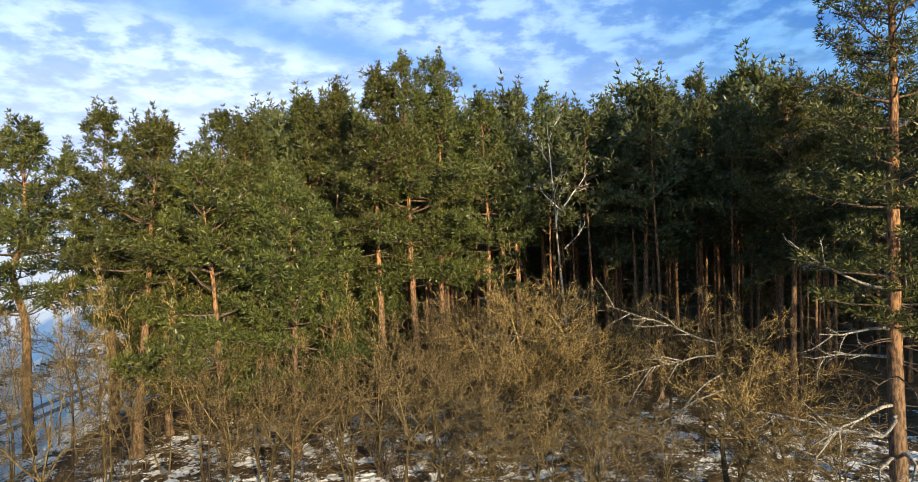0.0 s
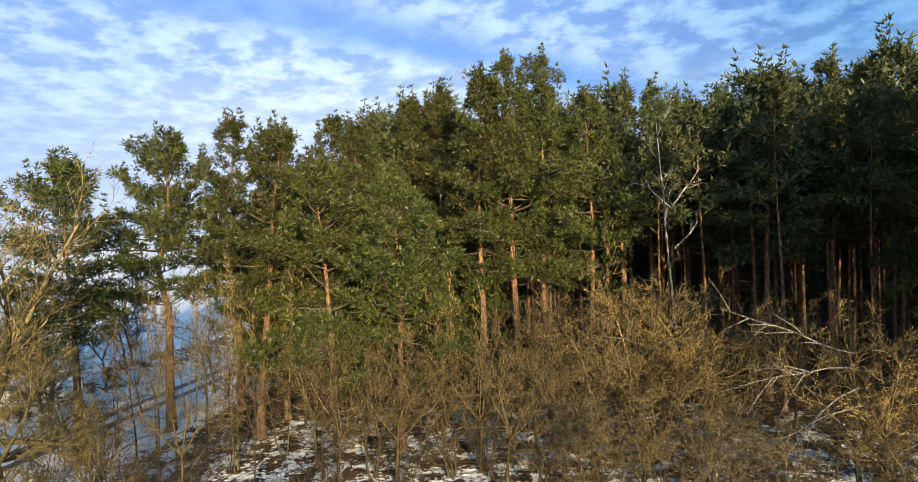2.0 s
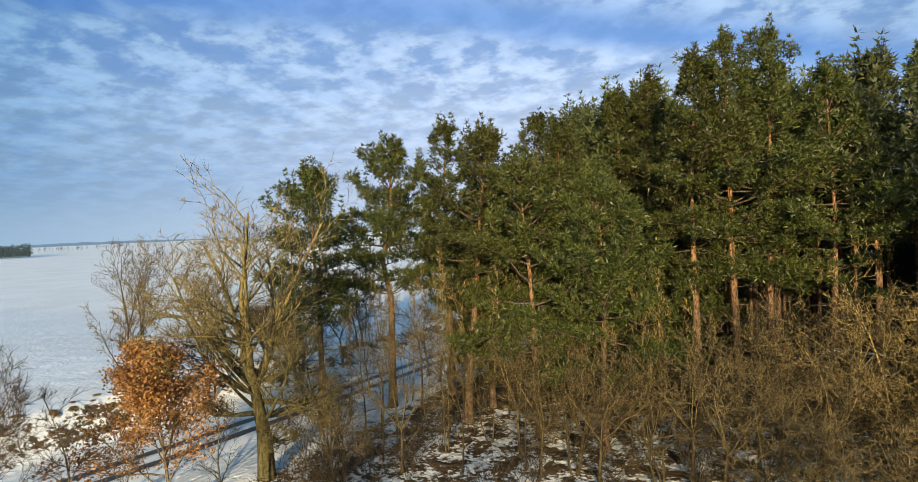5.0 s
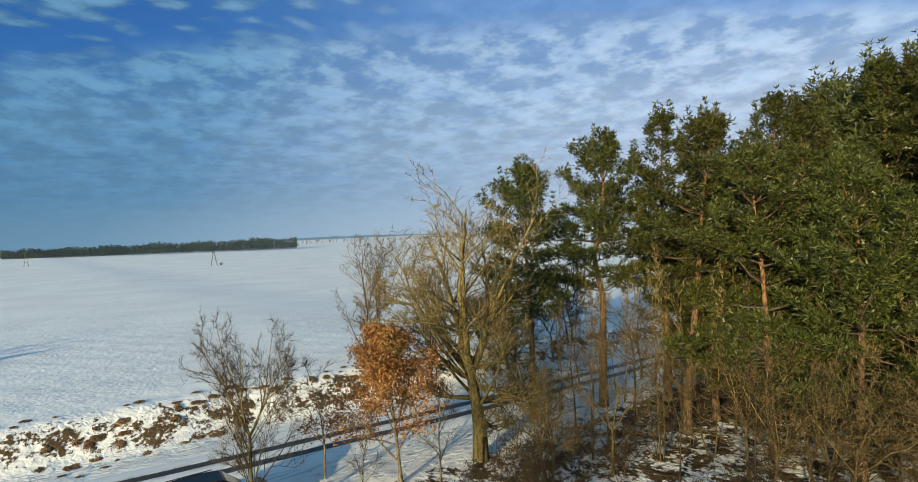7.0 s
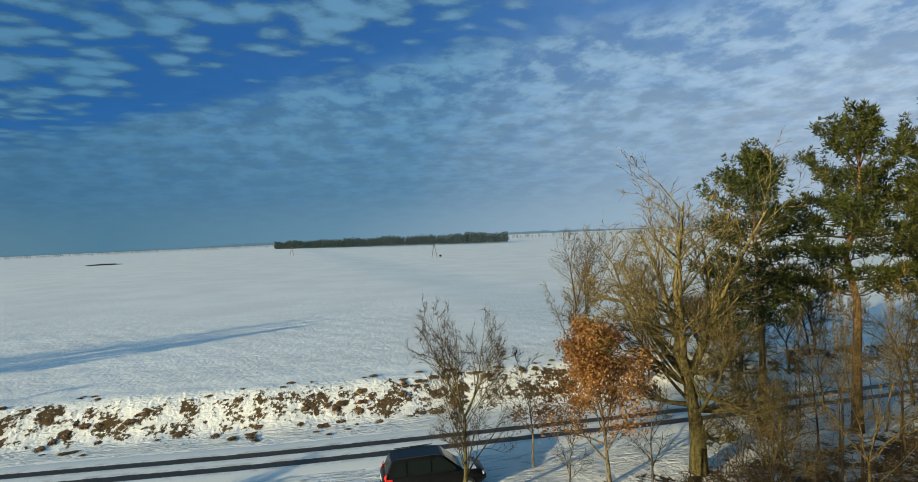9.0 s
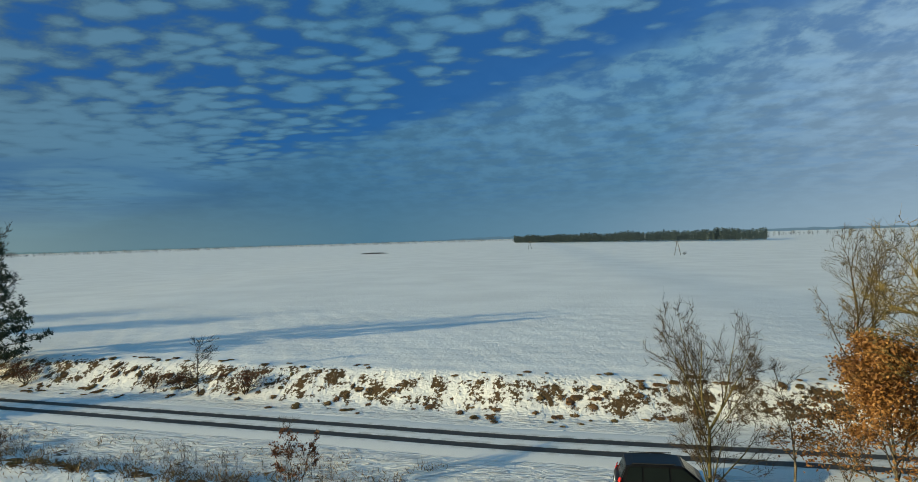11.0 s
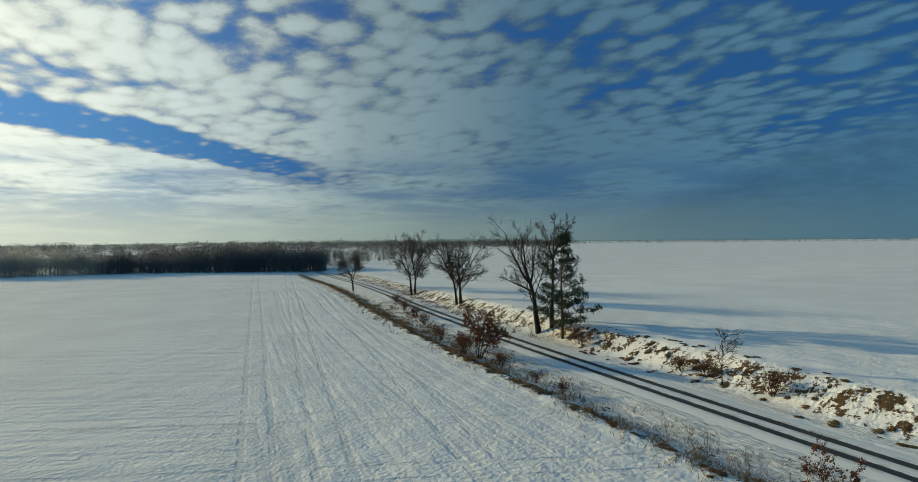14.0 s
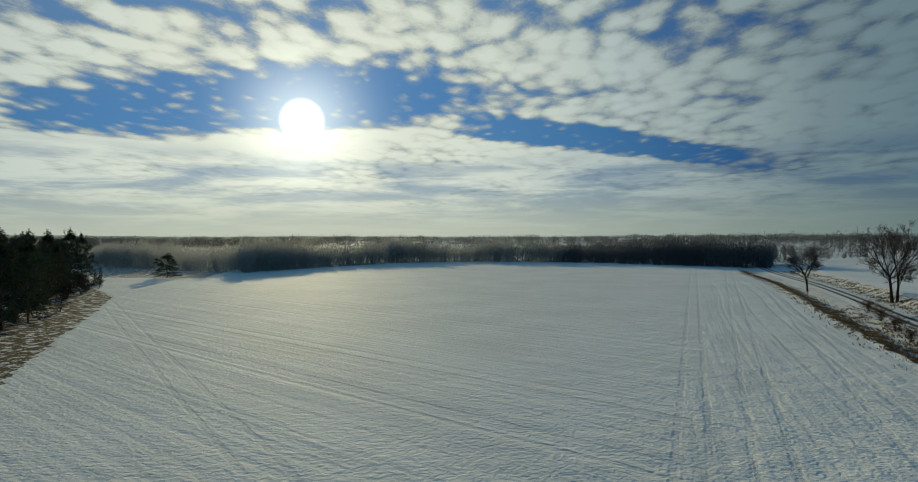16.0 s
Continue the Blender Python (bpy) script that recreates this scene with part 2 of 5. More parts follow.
# the same olive twigs with less sun put into the upper colour
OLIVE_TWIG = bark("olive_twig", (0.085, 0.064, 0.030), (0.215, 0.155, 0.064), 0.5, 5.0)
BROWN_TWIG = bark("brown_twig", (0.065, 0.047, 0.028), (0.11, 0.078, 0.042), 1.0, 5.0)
PALE_WOOD = bark("pale_dead_wood", (0.25, 0.22, 0.175), (0.31, 0.28, 0.23), 1.0, 5.0)
# wide tone spread: bright lit tips and dark gaps put into the needle colour
NEEDLES = leafy("pine_needles", (0.013, 0.018, 0.004), (0.043, 0.050, 0.010), (0.115, 0.118, 0.025), 0.12)
# copy for trees in the shaded wood, darker tones lifted against the shade
NEEDLES_DEEP = leafy("pine_needles_shaded", (0.028, 0.038, 0.014), (0.060, 0.072, 0.023), (0.11, 0.12, 0.042), 0.15)
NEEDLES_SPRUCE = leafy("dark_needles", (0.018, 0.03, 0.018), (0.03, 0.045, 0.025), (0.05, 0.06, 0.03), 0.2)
OAK_LEAF = leafy("dry_oak_leaves", (0.13, 0.05, 0.018), (0.27, 0.115, 0.04), (0.44, 0.22, 0.08), 0.25)
RED_LEAF = leafy("dry_red_leaves", (0.09, 0.032, 0.016), (0.16, 0.055, 0.025), (0.24, 0.095, 0.042), 0.3)
DRY_GRASS = leafy("dry_grass", (0.10, 0.056, 0.022), (0.18, 0.108, 0.043), (0.29, 0.19, 0.08), 0.2)
# far twigs: bluish-grey haze of the distance painted into the colour
HAZED_WOODS = leafy("hazed_far_twigs", (0.12, 0.125, 0.13), (0.145, 0.15, 0.155), (0.17, 0.175, 0.18), 0.3, 0.0)
# pine green turned pale and blue, haze painted in
HAZED_PINES = leafy("hazed_far_pines", (0.062, 0.088, 0.105), (0.078, 0.105, 0.12), (0.095, 0.122, 0.13), 0.15, 0.0)
# paler copy of the far twigs, with the sunward mist put into the colour
MISTED_WOODS = leafy("mist_coloured_twigs", (0.31, 0.33, 0.325), (0.36, 0.375, 0.365), (0.41, 0.42, 0.405), 0.4, 0.0)


def build_ground_material():
    m, n = material("snowy_ground")
    pos = n.add("ShaderNodeNewGeometry").outputs["Position"]
    litter = n.add("ShaderNodeAttribute", attribute_name="litter").outputs["Fac"]
    rows = n.add("ShaderNodeAttribute", attribute_name="rows").outputs["Fac"]
    # the verge under the wood beyond the field, and the rough meadow behind its corner
    frayed = n.math("MULTIPLY_ADD", n.noise(pos, 0.5, 3.0), 3.0, -1.5)
    verge = n.step(n.math("ADD", n.vmath("DOT_PRODUCT", pos, (0.825, 0.565, 0.0)), frayed), 12.6, 13.4)
    verge = n.math("MULTIPLY", verge, n.step(n.math("ADD", n.vmath("DOT_PRODUCT", pos, (0.652, 0.758, 0.0)), frayed), -19.0, -18.0))
    verge = n.math("MULTIPLY", verge, n.step(n.vmath("DOT_PRODUCT", pos, (0.0, -1.0, 0.0)), -12.0, 0.0))
    meadow = n.step(n.math("ADD", n.vmath("DOT_PRODUCT", pos, (0.94, 0.34, 0.0)), frayed), 37.0, 39.5)
    meadow = n.math("MULTIPLY", meadow, n.step(n.vmath("DOT_PRODUCT", pos, (0.0, -1.0, 0.0)), 134.0, 138.0))
    litter = n.math("MAXIMUM", litter, n.math("MAXIMUM", n.math("MULTIPLY", verge, 0.92), n.math("MULTIPLY", meadow, 0.86)))
    rows = n.math("MULTIPLY", rows, n.math("SUBTRACT", 1.0, n.math("MAXIMUM", verge, meadow)))
    across = n.add("ShaderNodeAttribute", attribute_name="across").outputs["Fac"]
    inner = n.math("MULTIPLY", n.math("GREATER_THAN", n.vmath("DOT_PRODUCT", pos, (0.963, -0.27, 0.0)), 1.5), n.math("GREATER_THAN", across, 0.0))
    along = n.math("ADD", n.math("MULTIPLY", n.math("SUBTRACT", 1.0, inner), across), n.math("MULTIPLY", inner, n.vmath("DOT_PRODUCT", pos, (0.48, 0.877, 0.0))))
    worn = n.add("ShaderNodeAttribute", attribute_name="worn").outputs["Fac"]
    big = n.noise(pos, 0.09, 4.0)
    mid = n.noise(pos, 0.9, 5.0)
    small = n.noise(pos, 4.2, 5.0, 0.65)
    # furrows of the field, parallel to its edge
    lines = n.noise(n.add("ShaderNodeCombineXYZ", {0: n.math("MULTIPLY", along, 2.6), 1: n.math("MULTIPLY", big, 1.5)}).outputs[0], 1.0, 3.0, 0.7)
    crumbs = n.noise(pos, 3.2, 6.0, 0.75)
    snow = n.mix(n.step(big, 0.3, 0.7), rgb(0.72, 0.71, 0.69), rgb(0.80, 0.79, 0.765))
    # soil that peeps out of the furrows
    peep = n.math("MULTIPLY", n.step(n.math("ADD", n.math("MULTIPLY", crumbs, 0.75), n.math("MULTIPLY", lines, 0.35)), 0.58, 0.70), rows)
    snow = n.mix(n.math("MULTIPLY", peep, 0.45), snow, rgb(0.30, 0.25, 0.19))
    speck = n.math("MULTIPLY", n.step(n.math("ADD", n.math("MULTIPLY", n.noise(pos, 5.5, 3.0, 0.6), 0.7), n.math("MULTIPLY", lines, 0.3)), 0.60, 0.66), n.math("MULTIPLY_ADD", rows, 0.34, 0.04))
    snow = n.mix(speck, snow, rgb(0.24, 0.20, 0.16))
    # snow turns greyer where the crumb noise is low, most in the rows
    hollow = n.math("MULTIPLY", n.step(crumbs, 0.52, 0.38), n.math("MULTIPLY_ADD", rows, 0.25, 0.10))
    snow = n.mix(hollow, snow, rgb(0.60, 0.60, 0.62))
    earth = n.mix(small, rgb(0.045, 0.03, 0.017), rgb(0.12, 0.08, 0.042))
    bare = n.step(n.math("ADD", n.math("MULTIPLY", mid, 0.55), n.math("MULTIPLY", small, 0.45)), n.math("SUBTRACT", 0.86, n.math("MULTIPLY", litter, 0.46)), n.math("SUBTRACT", 0.90, n.math("MULTIPLY", litter, 0.44)))
    col = n.mix(bare, snow, earth)
    # trodden and driven snow
    trod = n.noise(n.add("ShaderNodeMapping", {"Vector": pos, "Rotation": (0, 0, 0.35), "Scale": (2.2, 0.45, 1)}).outputs[0], 1.6, 4.0, 0.6, 1.2)
    col = n.mix(n.math("MULTIPLY", n.step(trod, 0.52, 0.64), n.math("MULTIPLY", worn, 0.75)), col, rgb(0.42, 0.40, 0.38))
    # tractor tracks across the snow
    wav = n.math("MULTIPLY_ADD", big, 3.0, -1.5)
    ruts = 0.0
    for a, b, c, gauge in ((0.963, -0.27, -2.45, 0.9), (0.9725, -0.2327, 0.0, 0.8), (0.963, -0.27, -9.5, 0.9), (0.703, 0.711, -8.2, 0.95), (0.48, 0.877, -36.0, 0.9), (0.48, 0.877, -27.0, 0.9), (0.50, 0.866, -47.0, 0.9), (0.525, 0.851, -57.8, 0.9), (0.48, 0.877, -70.0, 0.9), (0.48, 0.877, -88.0, 0.9), (0.48, 0.877, -112.0, 0.9)):
        q = n.math("ADD", n.math("SUBTRACT", n.vmath("DOT_PRODUCT", pos, (a, b, 0.0)), c), n.math("MULTIPLY", wav, 0.15))
        q = n.math("ABSOLUTE", n.math("SUBTRACT", n.math("ABSOLUTE", q), gauge))
        ruts = n.math("MAXIMUM", ruts, n.step(q, 0.30, 0.12))
    ruts = n.math("MULTIPLY", n.math("MULTIPLY", ruts, rows), n.step(mid, 0.30, 0.62))
    far_side = n.step(n.add("ShaderNodeAttribute", attribute_name="near_field").outputs["Fac"], 0.3, 0.7)
    ruts = n.math("MULTIPLY", ruts, far_side)
    col = n.mix(n.math("MULTIPLY", ruts, n.math("MULTIPLY", crumbs, 0.4)), col, rgb(0.45, 0.42, 0.39))
    clods = n.noise(pos, 3.4, 1.5, 0.5, 0.4)
    ridges = n.noise(n.add("ShaderNodeCombineXYZ", {0: n.math("MULTIPLY", along, 1.7), 1: n.math("MULTIPLY", big, 1.5), 2: n.math("MULTIPLY", mid, 0.5)}).outputs[0], 1.0, 1.5, 0.5)
    broad = n.noise(n.add("ShaderNodeCombineXYZ", {0: n.math("MULTIPLY", along, 0.5), 1: n.math("MULTIPLY", big, 1.2), 2: 3.0}).outputs[0], 1.0, 2.0, 0.5)
    h = n.math("ADD", n.math("MULTIPLY", n.noise(pos, 0.9, 2.0, 0.5), 0.15), n.math("MULTIPLY", n.noise(pos, 6.0, 1.0, 0.5), 0.04))
    h = n.math("ADD", h, n.math("MULTIPLY", n.math("MULTIPLY", ridges, rows), 0.17))
    h = n.math("ADD", h, n.math("MULTIPLY", n.math("MULTIPLY", broad, rows), 0.35))
    h = n.math("ADD", h, n.math("MULTIPLY", clods, n.math("MULTIPLY_ADD", rows, 0.09, 0.06)))
    h = n.math("ADD", h, n.math("MULTIPLY", n.math("MULTIPLY", trod, worn), 0.75))
    h = n.math("ADD", h, n.math("MULTIPLY", n.math("MULTIPLY", n.noise(pos, 2.1, 2.0, 0.5, 0.5), litter), 0.40))
    h = n.math("SUBTRACT", h, n.math("MULTIPLY", ruts, 0.06))
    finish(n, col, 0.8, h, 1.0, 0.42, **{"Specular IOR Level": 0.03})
    return m


def build_road_material():
    m, n = material("snowy_road")
    pos = n.add("ShaderNodeNewGeometry").outputs["Position"]
    across = n.add("ShaderNodeAttribute", attribute_name="across").outputs["Fac"]
    far = n.add("ShaderNodeAttribute", attribute_name="length").outputs["Fac"]
    ragged = n.noise(n.add("ShaderNodeCombineXYZ", {0: n.math("MULTIPLY", far, 0.9), 1: across}).outputs[0], 1.3, 5.0, 0.65)
    grit = n.noise(pos, 16.0, 4.0, 0.7)
    wob = n.math("MULTIPLY_ADD", ragged, 0.22, -0.11)
    near = n.math("ABSOLUTE", n.math("SUBTRACT", n.math("ABSOLUTE", n.math("ADD", across, wob)), 0.79))
    wet = n.step(near, 0.37, 0.29)
    slush = n.math("MULTIPLY", n.step(near, 0.85, 0.4), n.step(ragged, 0.42, 0.62))
    snow = n.mix(grit, rgb(0.60, 0.59, 0.57), rgb(0.80, 0.79, 0.77))
    snow = n.mix(n.math("MULTIPLY", slush, 0.55), snow, rgb(0.34, 0.31, 0.28))
    tar = n.mix(grit, rgb(0.022, 0.021, 0.02), rgb(0.05, 0.047, 0.043))
    col = n.mix(wet, snow, tar)
    finish(n, col, n.math("MULTIPLY_ADD", wet, -0.28, 0.8), n.math("SUBTRACT", n.math("MULTIPLY", grit, 0.25), n.math("MULTIPLY", wet, 0.9)), 0.6, 0.04)
    return m


GROUND_MAT = build_ground_material()
ROAD_MAT = build_road_material()


# ---- mesh helpers ----
def mesh(name, verts, faces, mat=None, smooth=False):
    me = bpy.data.meshes.new(name)
    me.from_pydata([tuple(v) for v in verts], [], faces)
    if mat:
        me.materials.append(mat)
    if smooth:
        me.polygons.foreach_set("use_smooth", [True] * len(me.polygons))
    me.update()
    return me


def part(name, bm, mat, parent, label=""):
    """Links a bmesh or a mesh as one object under a thing or part."""
    if isinstance(bm, bmesh.types.BMesh):
        me = bpy.data.meshes.new(name)
        bm.to_mesh(me)
        bm.free()
        me.materials.append(mat)
    else:
        me = bm
    ob = new(name, me)
    ob.parent = parent
    if label:
        ob["label"] = label
    return ob


class Wood:
    """Collects round tapered branches as one mesh."""

    def __init__(self):
        self.v, self.f, self.m = [], [], []

    def tube(self, pts, radii, sides, slot=0):
        base = len(self.v)
        up = Vector((0.31, 0.17, 0.93))
        count = len(pts)
        for i, p in enumerate(pts):
            a, b = pts[max(i - 1, 0)], pts[min(i + 1, count - 1)]
            d = (b - a).normalized()
            x = d.cross(up if abs(d.z) < 0.9 else Vector((1, 0, 0))).normalized()
            y = d.cross(x)
            for k in range(sides):
                w = 2 * math.pi * k / sides
                self.v.append(p + (x * math.cos(w) + y * math.sin(w)) * radii[i])
        for i in range(count - 1):
            for k in range(sides):
                a, b = base + i * sides + k, base + i * sides + (k + 1) % sides
                self.f.append((a, b, b + sides, a + sides))
                self.m.append(slot)

    def spike(self, p, d, long, r, slot=0):
        """One thin pointed twig."""
        i = len(self.v)
        x = d.cross(Vector((0.31, 0.17, 0.93)) if abs(d.z) < 0.9 else Vector((1, 0, 0))).normalized()
        y = d.cross(x)
        self.v += [p + x * r, p - x * r * 0.5 + y * r * 0.87, p - x * r * 0.5 - y * r * 0.87, p + d * long]
        self.f += [(i, i + 1, i + 3), (i + 1, i + 2, i + 3), (i + 2, i, i + 3)]
        self.m += [slot] * 3

    def mesh(self, name, *mats):
        me = mesh(name, self.v, self.f, None, True)
        for mat in mats:
            me.materials.append(mat)
        me.polygons.foreach_set("material_index", self.m)
        return me


class Foliage:
    """Collects needles or leaves as one mesh of small pieces."""

    def __init__(self, rng):
        self.v, self.f, self.rng = [], [], rng

    def blade(self, p, d, long, wide):
        r = self.rng
        side = d.cross(Vector((r.uniform(-1, 1), r.uniform(-1, 1), r.uniform(-1, 1)))).normalized() * wide * 0.5
        i = len(self.v)
        self.v += [p + side, p - side, p + d * long]
        self.f.append((i, i + 1, i + 2))

    def leaf(self, p, d, long, wide):
        r = self.rng
        side = d.cross(Vector((r.uniform(-1, 1), r.uniform(-1, 1), r.uniform(-1, 1)))).normalized() * wide * 0.5
        i = len(self.v)
        mid = p + d * long * 0.55
        self.v += [p, mid + side, p + d * long, mid - side]
        self.f.append((i, i + 1, i + 2, i + 3))

    def tuft(self, p, d, long, wide, count, spread):
        r = self.rng
        for _ in range(count):
            q = (d + Vector((r.gauss(0, spread), r.gauss(0, spread), r.gauss(0, spread)))).normalized()
            self.blade(p + q * r.uniform(-0.06, 0.06), q, long * r.uniform(0.7, 1.25), wide * r.uniform(0.7, 1.3))

    def mesh(self, name, mat):
        return mesh(name, self.v, self.f, mat)


def bent(rng, start, d, long, steps, wobble, lift):
    """Points of one branch: it wavers, and bends up (lift above 0) or down."""
    pts, p, d = [start.copy()], start.copy(), d.normalized()
    for _ in range(steps):
        d = (d + Vector((rng.gauss(0, wobble), rng.gauss(0, wobble), rng.gauss(0, wobble) + lift))).normalized()
        p = p + d * (long / steps)
        pts.append(p)
    return pts


def along(pts, f):
    i = min(int(f * (len(pts) - 1)), len(pts) - 2)
    k = f * (len(pts) - 1) - i
    return pts[i].lerp(pts[i + 1], k), (pts[i + 1] - pts[i]).normalized()


def taper(r0, r1, n, power=1.0):
    return [r0 + (r1 - r0) * (i / (n - 1)) ** power for i in range(n)]


def sidewards(rng, d, angle):
    """A way that leaves d by the angle, at any side."""
    x = d.cross(Vector((rng.uniform(-1, 1), rng.uniform(-1, 1), rng.uniform(-1, 1)))).normalized()
    return (d * math.cos(angle) + x * math.sin(angle)).normalized()


# ---- trees ----
def pine(seed, height, crown_from, radius, lean=(0.0, 0.0), girth=0.24, needles=NEEDLES, label="", stubs=10, snags=(), gap=0.62, puff=0.36, blades=29, blade=(0.205, 0.066),
         step=0.5, name="pine_tree", droop=0.0, kink=0.0, dome=1.0, sides=8, low=0.68):
    """A Scots pine: bare trunk with dead stubs below, crown of whorled limbs whose branchlets carry round puffs of needles."""
    rng = random.Random(seed)
    root = new(name)
    trunk, crown = Wood(), Foliage(rng)
    count = 14
    pts = []
    for i in range(count + 1):
        f = i / count
        wav = 0.16 * math.sin(f * 7 + seed) * f + kink * math.exp(-((f - 0.56) / 0.09) ** 2)
        pts.append(Vector((lean[0] * f ** 1.3 + wav, lean[1] * f ** 1.3 + 0.14 * math.sin(f * 5.3 + 2 * seed) * f, height * f - (0.3 if i == 0 else 0))))
    radii = [girth * (1.25 if i == 0 else 1.0) * (1 - 0.93 * (i / count) ** 1.1) for i in range(count + 1)]
    trunk.tube(pts, radii, sides)
    for _ in range(stubs):
        f = rng.uniform(0.18, crown_from + 0.08)
        p, d = along(pts, f)
        q = sidewards(rng, Vector((0, 0, 1)), radians(rng.uniform(70, 100)))
        long = rng.uniform(0.5, 2.2)
        b = bent(rng, p, q, long, 4, 0.12, -0.03)
        trunk.tube(b, taper(0.028, 0.006, 5), 4, 1)
        for _ in range(3):
            s, e = along(b, rng.uniform(0.3, 0.95))
            trunk.spike(s, sidewards(rng, e, 0.8), long * 0.35, 0.012, 1)

    def clump(p, d, size, many):
        """One round puff of needles that points outwards and up."""
        for _ in range(many):
            q = Vector((rng.gauss(0, 1), rng.gauss(0, 1), rng.gauss(0, 1))).normalized() + d * 0.5
            q.z += 0.3
            q.normalize()
            crown.blade(p + q * size * rng.uniform(0.1, 0.75), q, blade[0] * rng.uniform(0.7, 1.3), blade[1] * rng.uniform(0.7, 1.3))

    z, turn = crown_from, rng.uniform(0, 6)
    while z < 0.985:
        t = (z - crown_from) / (1 - crown_from)
        shape = low + (1 - low) * t / 0.3 if t < 0.3 else (1 - ((t - 0.3) / 0.7) ** dome) ** 0.9
        arms = rng.randint(4, 6)
        for k in range(arms):
            turn += 2 * math.pi / arms + rng.uniform(-0.4, 0.4)
            p, d = along(pts, min(z + rng.uniform(-0.012, 0.012), 0.99))
            rise = radians(-8 - droop + 58 * t ** 1.2 + rng.uniform(-14, 14))
            q = Vector((math.cos(turn) * math.cos(rise), math.sin(turn) * math.cos(rise), math.sin(rise)))
            long = radius * (shape + 0.07) * rng.uniform(0.55, 1.2)
            long = min(long, (height * (1 - z) + 0.1) / max(math.sin(rise), 0.15) * rng.uniform(0.8, 1.05))
            if rng.random() < 0.14:
                long *= 0.55
            arm = bent(rng, p, q, long, 5, 0.12, 0.07)
            trunk.tube(arm[::2] if puff > 0.4 else arm, taper(0.016 + 0.011 * long, 0.006, 3 if puff > 0.4 else 6), 3 if puff > 0.4 else 4, 1)
            twigs = max(2, int(0.85 * long / step + 1))
            for j in range(twigs):
                f = 0.2 + 0.8 * (j + rng.random()) / twigs
                s, e = along(arm, min(f, 0.999))
                for side in (1, -1):
                    w = sidewards(rng, e, radians(rng.uniform(30, 60)))
                    flat = e.cross(Vector((0, 0, 1))) * side
                    w = (e * 0.75 + flat * rng.uniform(0.5, 1.0) + w * 0.35)
                    w.z = w.z * 0.6 + 0.14
                    w.normalize()
                    reach = (0.30 + 0.34 * long * (1.1 - f)) * rng.uniform(0.6, 1.25)
                    twig = bent(rng, s, w, reach, 2, 0.10, 0.12)
                    trunk.spike(s, (twig[-1] - s).normalized(), reach, 0.012, 1)
                    n = max(1, int(reach / (puff * 1.1) + 0.5))
                    for m in range(n):
                        a, b = along(twig, (m + 0.75) / n if n > 1 else 0.9)
                        clump(a + Vector((rng.gauss(0, 0.05), rng.gauss(0, 0.05), 0.06 + rng.gauss(0, 0.05))), b, puff * rng.uniform(0.7, 1.25), int(blades * rng.uniform(0.7, 1.2)))
            clump(arm[-1], (arm[-1] - arm[-2]).normalized(), puff, blades)
            if t > 0.3:
                # upright end shoot
                for m in range(rng.randint(2, 5)):
                    clump(arm[-1] + Vector((rng.gauss(0, 0.03), rng.gauss(0, 0.03), puff * 0.7 * (m + 0.5))), Vector((0, 0, 1)), puff * 0.42, max(4, blades // 2))
        z += gap * rng.uniform(0.75, 1.25) / height * (1.0 if t < 0.75 else 0.75)
    for m in range(8):
        clump(pts[-1] + Vector((rng.gauss(0, 0.04), rng.gauss(0, 0.04), 0.35 - 0.13 * m)), Vector((0, 0, 1)), puff * 0.45, max(5, blades // 2))
    for up, w, long in snags:
        p, d = along(pts, up / height)
        b = bent(rng, p, Vector((math.cos(radians(w)), math.sin(radians(w)), -0.05)), long, 7, 0.16, 0.02)
        trunk.tube(b, taper(0.06, 0.012, 8), 5, 2)
        for _ in range(5):
            q, e = along(b, rng.uniform(0.35, 0.95))
            c = bent(rng, q, sidewards(rng, e, 0.7), long * rng.uniform(0.15, 0.4), 3, 0.2, -0.02)
            trunk.tube(c, taper(0.025, 0.005, 4), 4, 2)
            for _ in range(4):
                s, g = along(c, rng.uniform(0.2, 0.95))
                trunk.spike(s, sidewards(rng, g, 0.7), 0.35, 0.008, 2)
    part("trunk", trunk.mesh("trunk", PINE_BARK, PINE_LIMB, PALE_WOOD), None, root)
    part("crown", crown.mesh("crown", needles), None, root, "green needle crown")
    return tagged(root, label or "tall Scots pine with orange upper trunk and olive-green crown", "pine tree", "pines of the wood")


